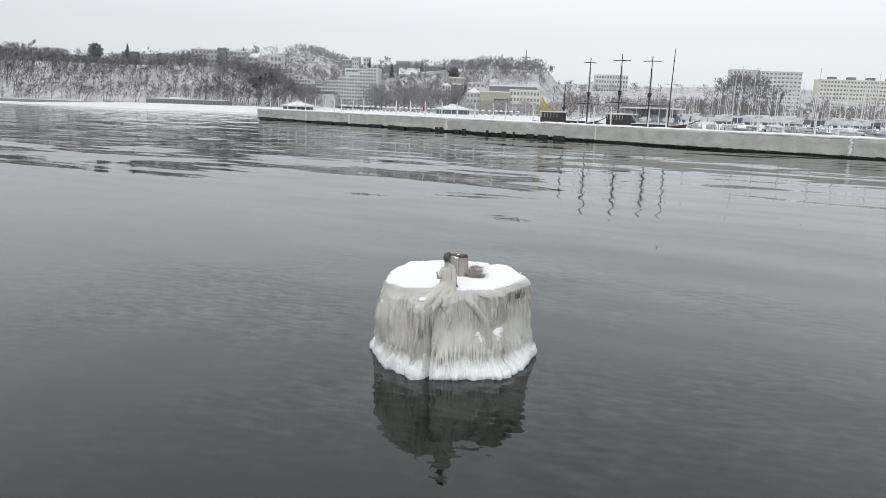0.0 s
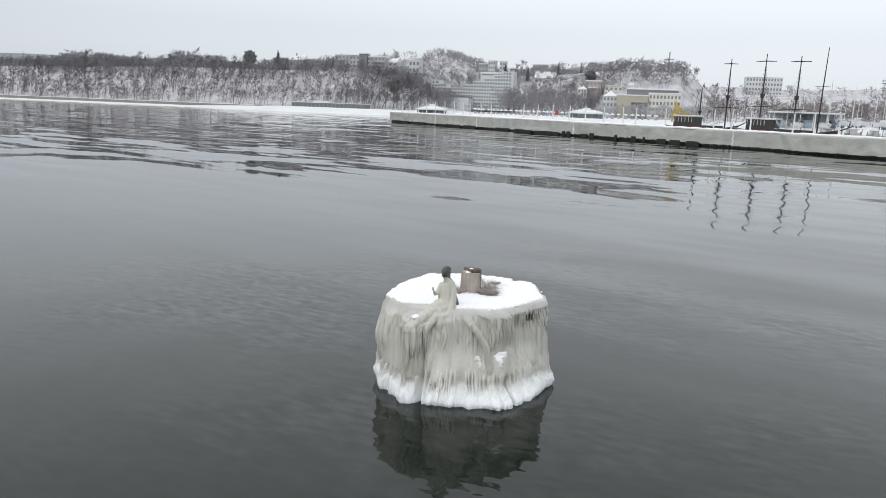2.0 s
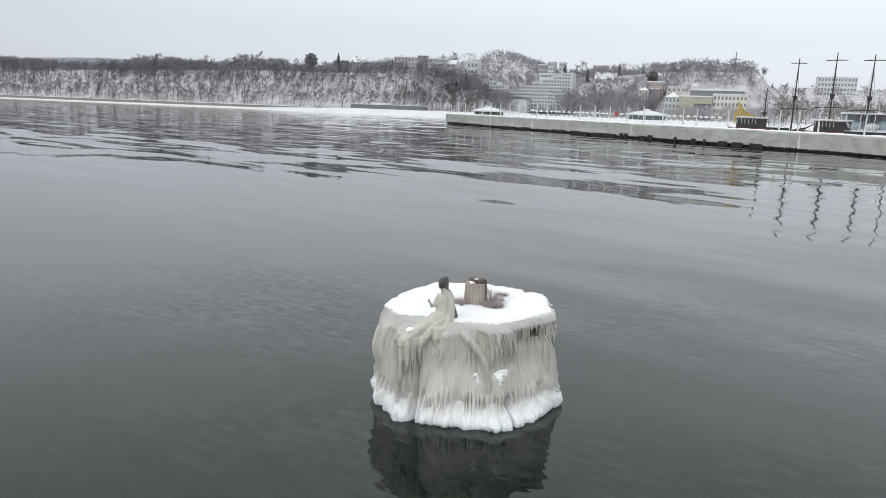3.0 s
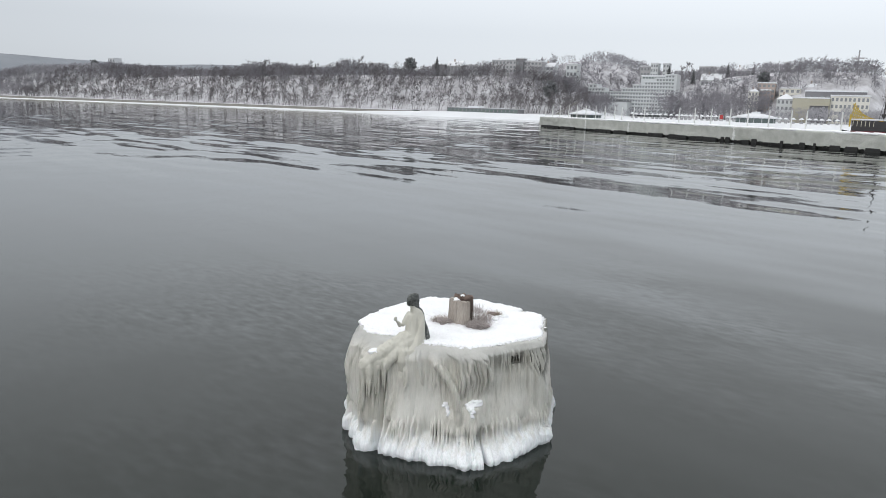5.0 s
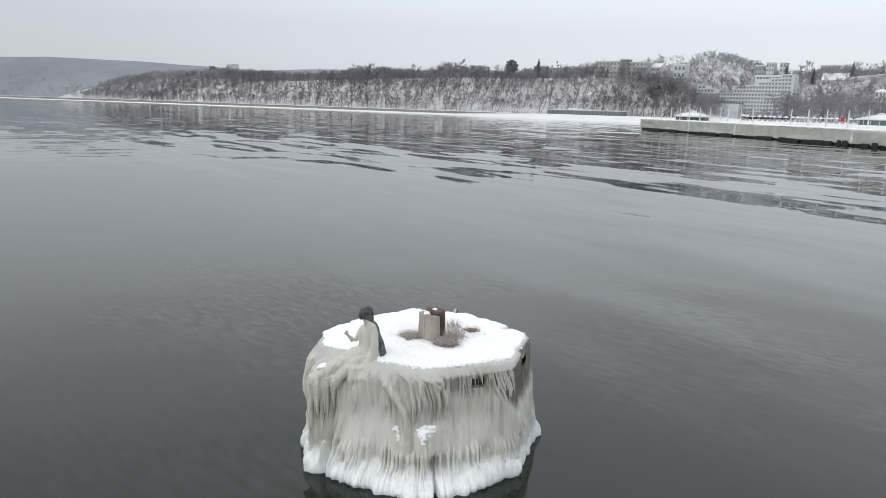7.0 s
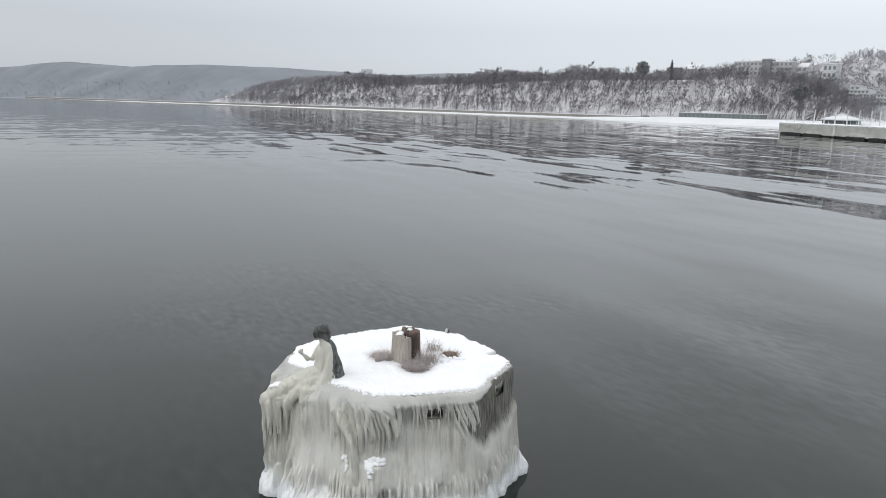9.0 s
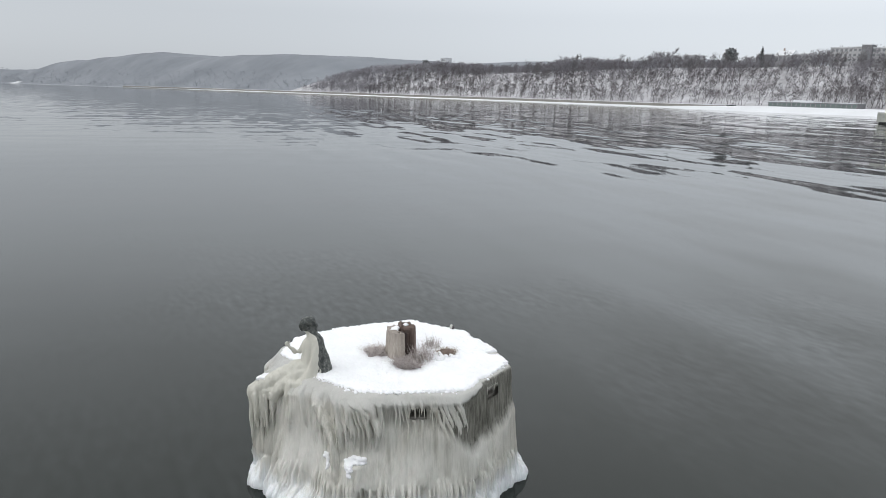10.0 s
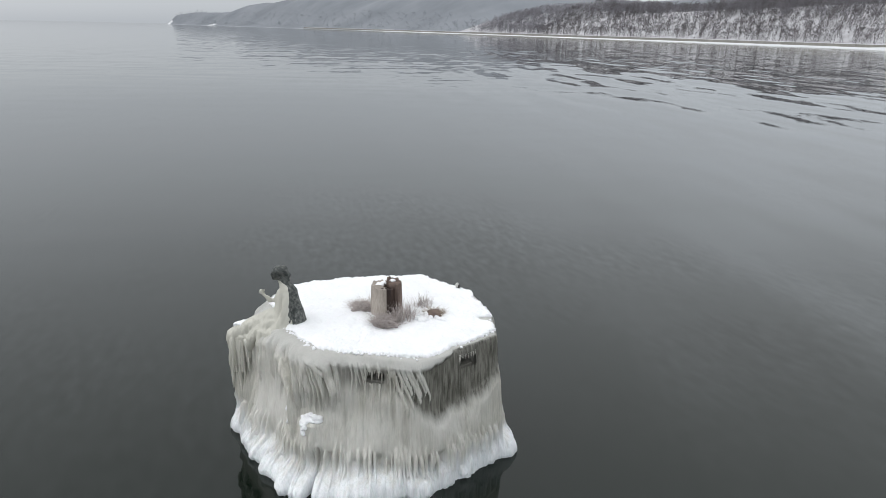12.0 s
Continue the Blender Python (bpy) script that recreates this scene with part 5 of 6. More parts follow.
def tree_thing(name, template, mat, label, category, group):
    t = thing(name, label, category, group)
    part("trunk", tri_mesh("trunk", template[0], M["bark"]), None, t)
    part("crown", tri_mesh("crown", template[1], mat), None, t)
    return t


def plant(proto, spots):
    """Stand copies of a unit tree at (x, y, height)."""
    first = True
    for k, (x, y, h) in enumerate(spots):
        m = pose(x, y, float(land_height(x, y)) - 0.2, 0, 0, 47 * k)
        ob = proto if first else copy_thing(proto, m)
        ob.matrix_basis = m @ Matrix.Diagonal((h, h, h, 1))
        first = False


plant(tree_thing("conifer_tree", conifer_template(1), M["needle"], "dark spruce standing above the bare wood", "tree", "conifers"),
      [(-202.3, 384, 11), (-355.5, 405, 13), (-120, 382, 10), (-130, 388, 8), (-300, 392, 8), (-306, 395, 7), (-44, 470, 8), (-12, 492, 8.5), (10, 498, 8), (-30, 480, 7), (-79, 468, 11), (52, 520, 9), (68, 540, 9), (-470, 410, 9), (-62, 455, 9)])
plant(tree_thing("evergreen_tree", dome_template(2), M["needle"], "broad dark evergreen with a rounded crown", "tree", "evergreens"), [(-218.6, 380, 10.6), (-118, 352, 11), (-560, 420, 11), (-20, 420, 9)])
for s_, spots in ((3, [(-150, 341, 12), (-168, 346, 10), (-196, 352, 11), (-232, 360, 12), (-262, 366, 11)]), (8, [(-140, 338, 10), (-182, 350, 12), (-214, 362, 10), (-248, 368, 13), (-112, 338, 11)]), (14, [(-128, 344, 12), (-290, 372, 11), (-330, 376, 12), (-104, 334, 10)])):
    plant(tree_thing("bare_tree", bare_tree_template(100 + s_, 9, 4, 6, 0.36, 0.15), M["bark"], "leafless spreading tree on the snowy slope", "tree", "trees on the bluff"), spots)
for s_, spots in ((1, [(122, 372, 23), (130, 376, 26), (138, 372, 27), (147, 378, 24)]), (2, [(126, 384, 23), (134, 382, 26), (143, 370, 24), (152, 374, 20), (158, 380, 18)])):
    plant(tree_thing("tall_bare_tree", bare_tree_template(200 + s_, 13, 5, 7, 0.24, 0.15), M["twig"], "tall bare tree with dark nests behind the marina", "tree", "tall trees behind the marina"), spots)
for s_, spots in ((1, [(21, 538, 13), (9, 538, 14), (15, 534, 14), (3, 536, 11), (-66.6, 470, 12), (-71, 474, 10), (48, 545, 18), (62, 548, 16), (72, 550, 17)]), (2, [(-104, 444, 10), (-96, 446, 7), (-100, 452, 9), (-110, 446, 10), (-117, 444, 9.5), (-124, 440, 9), (-129, 442, 8)])):
    plant(tree_thing("hilltop_tree", bare_tree_template(300 + s_, 12, 5, 7, 0.26, 0.2), M["twig"], "bare tree on the skyline by the houses", "tree", "skyline trees"), spots)


# ---------------------------------------------------------------- buildings
def pane_mesh(w, h, mat):
    bm = bmesh.new()
    add_box(bm, -w / 2, -0.06, -h / 2, w / 2, 0.05, h / 2)
    return mesh_from_bm("window", bm, mat)


WIN = {}


def add_window(parent, x, y, z, w, h, mat="glass"):
    key = (round(w, 2), round(h, 2), mat)
    if key not in WIN:
        WIN[key] = pane_mesh(w, h, M[mat])
    ob = new("window", WIN[key])
    ob.parent = parent
    ob.location = (x, y, z)
    return ob


def building(name, label, x0, x1, y, z0, z1, depth, wall, floors, bays, roof="flat", group="", turn=0.0, win=(0.55, 0.5), category="building", skip=0):
    """A house in the row: walls, windows by storey, a snowy roof; origin at its front left foot."""
    w, h = x1 - x0, z1 - z0
    g = min(float(land_height(x0, y)), z0) - 0.5
    b = thing(name, label, category, group, at=(x0, y, 0), turn=turn)
    part("wall", box_bm(0, 0, g, w, depth, z1), M[wall], b)
    if roof == "flat":
        part("roof", box_bm(-0.25, -0.25, z1, w + 0.25, depth + 0.25, z1 + 0.55, 0.1), M["land_snow"], b, "flat snow-covered roof")
    else:
        bm = bmesh.new()
        rh = 0.32 * min(w, depth)
        if roof == "hip":
            i = min(w, depth) * 0.45
            pts = [(-0.4, -0.4, z1), (w + 0.4, -0.4, z1), (w + 0.4, depth + 0.4, z1), (-0.4, depth + 0.4, z1), (i, depth / 2, z1 + rh), (w - i, depth / 2, z1 + rh)]
        else:
            pts = [(-0.4, -0.4, z1), (w + 0.4, -0.4, z1), (w + 0.4, depth + 0.4, z1), (-0.4, depth + 0.4, z1), (-0.4, depth / 2, z1 + rh), (w + 0.4, depth / 2, z1 + rh)]
        vs = [bm.verts.new(p) for p in pts]
        for f in ((0, 1, 5, 4), (2, 3, 4, 5), (0, 4, 3), (1, 2, 5), (3, 2, 1, 0)):
            bm.faces.new([vs[k] for k in f])
        rf = part("roof", bm, M["land_snow"], b, "snow-covered pitched roof")
        part("chimney", box_bm(w * 0.3, depth * 0.4, z1 + 0.2, w * 0.3 + 0.7, depth * 0.4 + 0.7, z1 + rh + 0.9, 0.04), M["brick_wall"], rf)
    if floors:
        fh = h / floors
        for j in range(floors):
            for i in range(bays):
                add_window(b, w * (i + 0.5) / bays, -0.02, z0 + fh * (j + 0.52), w / bays * win[0], fh * win[1])
    return b


def terrace_hotel():
    """White hotel whose storeys step up to one end and, in a lower wing, to the other."""
    b = thing("terraced_hotel", "white stepped hotel with two slanting rooflines and window bands", "hotel", at=(-111.3, 400, 0))
    n, fh, zb = 11, 1.74, 4.0

    def storey(name, left, right, z, depth):
        st = part(name, box_bm(left, 0, z, right, depth, z + fh - 0.02), M["white_wall"], b)
        part("slab", box_bm(left - 0.3, -0.5, z + fh - 0.3, right + 0.05, 0.02, z + fh + 0.02, 0.03), M["white_wall"], st)
        m = max(2, int((right - left - 0.6) / 1.55))
        for i in range(m):
            add_window(st, left + 0.3 + (i + 0.5) * (right - left - 0.6) / m, -0.02, z + fh * 0.44, 0.95, 0.8)
        return st

    for k in range(n):
        z = zb + k * fh
        over = max(0.0, z + fh - 14.6)
        left, right = 13.8 + over * 3.5, 48.0
        if over == 0:
            storey("storey", 0, right, z, 12)
            continue
        st = storey("storey", min(left, 42.5), right, z, 12)
        part("snow", box_bm(min(left, 42.5) - 0.3, -0.4, z + fh + 0.022, min(left + 7, right), 12, z + fh + 0.2, 0.05), M["land_snow"], st)
        if over < 4.2:
            r = 13.6 - over * 2.6
            st = storey("wing_storey", 0, r, z, 10)
            part("snow", box_bm(max(0, r - 6), -0.4, z + fh + 0.022, r + 0.2, 10, z + fh + 0.22, 0.05), M["land_snow"], st)
    part("side_wall", box_bm(48.0, -0.6, zb, 48.9, 12.2, zb + n * fh + 0.3, 0.05), M["white_wall"], b, "plain white end wall")
    h = part("roof_house", box_bm(27, 12.5, 12, 43, 19, 23.0, 0.1), M["white_wall"], b)
    part("snow", box_bm(26.8, 12.3, 23.0, 43.2, 19.2, 23.35, 0.08), M["land_snow"], h)
    for i in range(9):
        add_window(h, 28.4 + i * 1.65, 12.48, 22.0, 1.2, 0.8, "green_glass")
    # low entrance hall before the wing
    part("entrance_hall", box_bm(7, -9, 2, 25, 0, 9.2, 0.1), M["white_wall"], b)
    part("hall_roof", box_bm(6.6, -9.4, 9.2, 25.4, 0, 9.55, 0.08), M["grey_dark"], b, "dark flat canopy roof")


terrace_hotel()
building("tall_hotel", "tall white hotel block with rows of windows", 192.4, 224.1, 520, 6, 34.3, 14, "white_wall", 11, 11, "flat", win=(0.6, 0.42), category="hotel")
building("tall_hotel", "white hotel block behind the poplars", 182.7, 201.2, 542, 8, 36.0, 12, "white_wall", 10, 7, "flat", win=(0.5, 0.42), category="hotel")
slab = building("slab_block", "long pale yellowish apartment slab with many windows", 281, 352, 620, 8, 35.0, 13, "cream_pale", 9, 26, "flat", win=(0.6, 0.45), category="apartment block")
for x in (8.5, 24.5, 40.5, 57):
    part("roof_hut", box_bm(x, 3, 35.5, x + 5.5, 9, 37.6, 0.1), M["grey_dark"], slab, "grey lift hut on the roof")
hall = building("theatre_hall", "cream windowless hall with a flat snowy roof and wide dark entrance", -3.0, 12.4, 360, 2.0, 12.2, 22, "cream_wall", 0, 0, "flat", category="hall")
# Shade inside the open entrance is put in as a dark box.
part("entrance", box_bm(7.3, -0.25, 2.0, 15.0, 0.1, 9.3, 0.05), M["grey_dark"], hall, "dark box for the shaded entrance opening")
part("canopy", box_bm(7.0, -0.9, 9.3, 15.3, 0.0, 9.7, 0.05), M["cream_wall"], hall)
building("theatre_hall", "grey upper hall with a long low dark roof", 1.7, 27.1, 372, 8, 15.4, 16, "grey_dark", 1, 9, "flat", category="hall")
building("school_building", "pale grey three-storey building behind bare trees", 12.6, 28.1, 362, 2.2, 13.4, 14, "cream_pale", 4, 9, "flat", category="building")
building("tenement", "cream narrow tenement house with snowy roof", -24.0, -19.6, 382, 4, 15.2, 9, "cream_pale", 5, 3, "hip", category="house")
building("tenement", "reddish brick tenement house", -19.9, -14.5, 392, 5, 16.0, 10, "brick_wall", 5, 3, "flat", category="house")
building("tenement", "pinkish house with a flat roof on the lower hill", -21.5, -12.9, 402, 10, 19.6, 9, "brick_wall", 4, 4, "flat", category="house")
building("villa", "white villa with a snowy roof", -10.2, -2.9, 372, 4, 12.0, 9, "white_wall", 3, 4, "hip", category="villa")
building("villa", "cream house on the lower hill", -11, -1, 404, 10, 17.4, 9, "cream_pale", 3, 4, "flat", category="villa")
building("villa", "small pale house with snowy roof below the trees", 1, 8, 410, 10, 18.4, 8, "white_wall", 2, 3, "hip", category="villa")
HOUSES = [("hill_house", "long flat-roofed grey house on the bluff top", -167.4, -151.9, 388, 22.5, 29.2, 10, "grey_wall", 3, 7, "flat"),
          ("hill_house", "dark modern house with wide windows on the bluff", -147.2, -136.3, 388, 22.5, 28.6, 9, "grey_wall", 3, 5, "flat"),
          ("hill_house", "narrow dark upper block between two houses", -151.4, -146.8, 386, 22, 30.0, 6, "grey_dark", 1, 2, "flat"),
          ("hill_house", "grey villa among the bluff trees", -255.5, -246.9, 390, 22, 27.6, 9, "grey_wall", 2, 4, "flat"),
          ("hill_house", "low snowy-roofed house among trees", -199, -190, 392, 23, 26.6, 9, "grey_wall", 1, 4, "gable"),
          ("hill_house", "long low house with a snowy roof", -189, -179, 394, 22.5, 27.0, 9, "grey_wall", 2, 5, "flat"),
          ("hill_house", "dark flat house beside the spruce", -212, -203, 396, 23, 27.4, 8, "grey_dark", 1, 4, "flat"),
          ("hill_house", "white villa with gabled snowy roof", -138.3, -131, 394, 22, 26.4, 8, "white_wall", 2, 3, "gable"),
          ("hill_house", "pale house with snowy roof behind the bluff", -131.7, -124.8, 420, 22, 29.0, 8, "white_wall", 2, 3, "flat"),
          ("hill_house", "white cubic apartment house on the hill", -91.1, -86.5, 470, 22, 32.4, 8, "white_wall", 4, 3, "flat"),
          ("hill_house", "narrow white house on the hill", -83.5, -79.6, 470, 22, 32.2, 8, "white_wall", 4, 2, "flat"),
          ("hill_house", "pale low house beside the cubic ones", -98.7, -92.4, 475, 22, 31.0, 8, "grey_wall", 3, 3, "flat"),
          ("hill_house", "flat-roofed grey house on the hill", -63.4, -53.5, 486, 24, 31.6, 9, "grey_wall", 2, 5, "flat"),
          ("hill_house", "big snowy roof below the ridge", -57.1, -44.5, 452, 18, 22.6, 12, "white_wall", 1, 5, "gable"),
          ("hill_house", "small white house with snowy roof", -39.9, -30.2, 442, 16, 22.8, 8, "white_wall", 2, 5, "flat"),
          ("hill_house", "white three-storey house on the skyline", -27.2, -17.4, 502, 24, 33.8, 10, "white_wall", 4, 4, "flat"),
          ("hill_house", "wide pale house near the ridge", -17, -6.5, 520, 24, 32.4, 10, "grey_wall", 2, 6, "hip"),
          ("hill_house", "grey house on the slope", -44, -34, 500, 22, 30.0, 9, "grey_wall", 2, 4, "hip"),
          ("hill_house", "white house with snowy roof among trees", -8, -1, 430, 14, 23.0, 8, "white_wall", 2, 3, "hip"),
          ("hill_house", "white house below the cross", 2, 10, 470, 18, 26.4, 8, "white_wall", 2, 3, "hip")]
for hs in HOUSES:
    building(*hs, group="hillside houses", category="house")
building("far_tower_block", "distant pale tower block above the woods", -1150, -1134, 900, 40, 63.5, 16, "far_wall", 3, 4, "flat", category="apartment block")
building("far_block", "distant pale housing on the ridge", -1690, -1590, 1100, 50, 66, 30, "far_wall", 3, 12, "flat", category="apartment block")
building("far_block", "distant pale long building over the harbour", 102.6, 133, 690, 14, 36.4, 14, "far_wall", 6, 12, "flat", category="apartment block")


def beach_pavilion():
    """Long low glazed pavilion on the beach with a snowy roof."""
    p = thing("beach_pavilion", "long low greenish glazed pavilion with snowy roof", "pavilion", at=(-161, 318, 0))
    part("wall", box_bm(0, 0, 1.6, 39, 8, 3.95), M["grey_dark"], p)
    part("roof", box_bm(-0.3, -0.4, 3.95, 39.3, 8.2, 4.15, 0.06), M["land_snow"], p, "snow-covered flat roof")
    part("roof_terrace", box_bm(11, 1, 4.15, 18, 6, 4.8, 0.1), M["land_snow"], p)
    for i in range(18):
        add_window(p, 1.2 + i * 2.15, -0.02, 2.85, 1.7, 1.5, "green_glass")


beach_pavilion()


def round_pavilion(x, y, r, z, label):
    """Low round kiosk with glazing all round and a wide snowy tent roof."""
    p = thing("round_pavilion", label, "pavilion", "round beach pavilions", at=(x, y, z))
    n = 16
    bm = tube_bm([(0, 0, -0.5), (0, 0, 2.0)], [r * 0.86, r * 0.86], n)
    part("wall", bm, M["green_glass"], p, "greenish glazed wall")
    bm = tube_bm([(0, 0, 1.7), (0, 0, 1.95), (0, 0, 2.6), (0, 0, 3.3), (0, 0, 3.35)], [r, r * 1.02, r * 0.72, r * 0.3, 0.05], n)
    rf = part("roof", bm, M["land_snow"], p, "wide snow-covered tent roof", True)
    part("lantern", tube_bm([(0, 0, 3.2), (0, 0, 3.8), (0, 0, 4.0)], [r * 0.2, r * 0.2, 0.1], 10), M["land_snow"], rf)
    for k in range(n):
        a = 2 * math.pi * k / n
        o = part("mullion", box_bm(-0.06, -0.06, 0, 0.06, 0.06, 1.9), M["white_paint"], p)
        o.location = (r * 0.865 * math.cos(a), r * 0.865 * math.sin(a), 0)


round_pavilion(-77, 279, 7.2, 1.2, "round beach kiosk with snowy roof beyond the pier end")
round_pavilion(-13.5, 292, 8.4, 2.0, "larger round beach pavilion with snowy roof")


def parasol():
    p = thing("beach_stall", "white snow-topped parasol stall in a row on the beach", "stall", "row of beach stalls")
    part("canopy", tube_bm([(0, 0, 1.9), (0, 0, 2.1), (0, 0, 2.7), (0, 0, 2.75)], [1.15, 1.2, 0.25, 0.05], 8), M["land_snow"], p)
    part("pole", tube_bm([(0, 0, 0), (0, 0, 2.2)], [0.06, 0.06], 6), M["white_paint"], p)
    part("counter", box_bm(-0.7, -0.5, 0, 0.7, 0.5, 1.0, 0.04), M["grey_wall"], p)
    return p


pp = parasol()
k = 0
for x0, x1, y, n in ((-64, -21, 306, 22), (-5.3, 15, 306, 9)):
    for i in range(n):
        m = pose(x0 + (x1 - x0) * i / (n - 1) + 0.4 * math.sin(i * 5.1), y + 0.8 * math.sin(i * 3.1), 2.0, 0, 0, 13 * i) @ Matrix.Scale(0.9, 4)
        if k:
            copy_thing(pp, m)
        else:
            pp.matrix_world = m
        k += 1


def hill_cross():
    c = thing("hill_cross", "tall pale memorial cross on the hilltop", "cross", at=(29, 560, float(land_height(29, 560)) - 1))
    h = 45.9 - c.location.z
    part("upright", box_bm(-0.45, -0.45, 0, 0.45, 0.45, h, 0.08), M["grey_wall"], c)
    part("crossbar", box_bm(-3.4, -0.4, h - 5.4, 3.4, 0.4, h - 4.4, 0.06), M["grey_wall"], c)
    part("base", box_bm(-3, -3, 0, 3, 3, 4, 0.2), M["land_snow"], c)


hill_cross()


def beach_stairs():
    s = thing("hillside_stairs", "dark covered stairway climbing the snowy bluff", "stairs", at=(-108, 332, 2.0))
    for k in range(14):
        part("step", box_bm(k * 0.75, 0, k * 0.42, k * 0.75 + 0.8, 2, k * 0.42 + 0.35), M["concrete"], s)
    bm = bmesh.new()
    add_tube(bm, [(0, 0, 1.2), (10.5, 0, 7.1)], [0.14, 0.14], 6)
    part("handrail", bm, M["dark_metal"], s)


beach_stairs()


# ---------------------------------------------------------------- ships and marina
def hull_mesh(L, W, H, mat, sheer=0.8):
    """A boat's hull: pointed bow, round bilge, rising sheer; bow towards +x."""
    n, rows = 15, 6
    v = []
    for j in range(rows):
        t = j / (rows - 1)
        for i in range(n):
            s = i / (n - 1)
            b = W / 2 * (1 - max(0, (s - 0.55) / 0.45) ** 2.2) * (0.82 + 0.18 * min(1, s * 5)) * (0.35 + 0.65 * t**0.5)
            z = -0.3 * H + t * H * 1.3 + sheer * t * (1.8 * (s - 0.45)) ** 2
            v.append((L * (s - 0.5) * (0.9 + 0.1 * t), b, z))
    f = grid_faces(rows, n, False)
    m = len(v)
    v += [(x, -y, z) for x, y, z in v]
    f += [tuple(m + q for q in face[::-1]) for face in grid_faces(rows, n, False)]
    top, tm = [(rows - 1) * n + i for i in range(n)], [m + (rows - 1) * n + i for i in range(n)]
    for i in range(n - 1):
        f.append((top[i], top[i + 1], tm[i + 1], tm[i]))
    for j in range(rows - 1):
        f.append((j * n, (j + 1) * n, m + (j + 1) * n, m + j * n))
    return mesh_of("hull", v, f, mat, False)


def mast(parent, x, h, r=0.16, yards=((0.93, 1.6), (0.45, 2.4)), mat="dark_metal", top=True, z=1.0, y=0.0):
    m = part("mast", tube_bm([(x, y, z), (x, y, h * 0.6), (x, y, h)], [r, r * 0.85, r * 0.5], 8), M[mat], parent)
    for t, w in yards:
        part("yard", tube_bm([(x - w, y, h * t), (x, y, h * t + 0.05), (x + w, y, h * t)], [0.07, 0.1, 0.07], 6), M[mat], m)
    if top:
        part("crow_nest", tube_bm([(x, y, h * 0.52), (x, y, h * 0.57)], [0.35, 0.5], 8), M[mat], m)
    return m


M["brown_paint"] = material("dark_red_brown_hull", (0.085, 0.035, 0.035), 0.6, vary=0.25, scale=0.8, fine=6, bump=0)


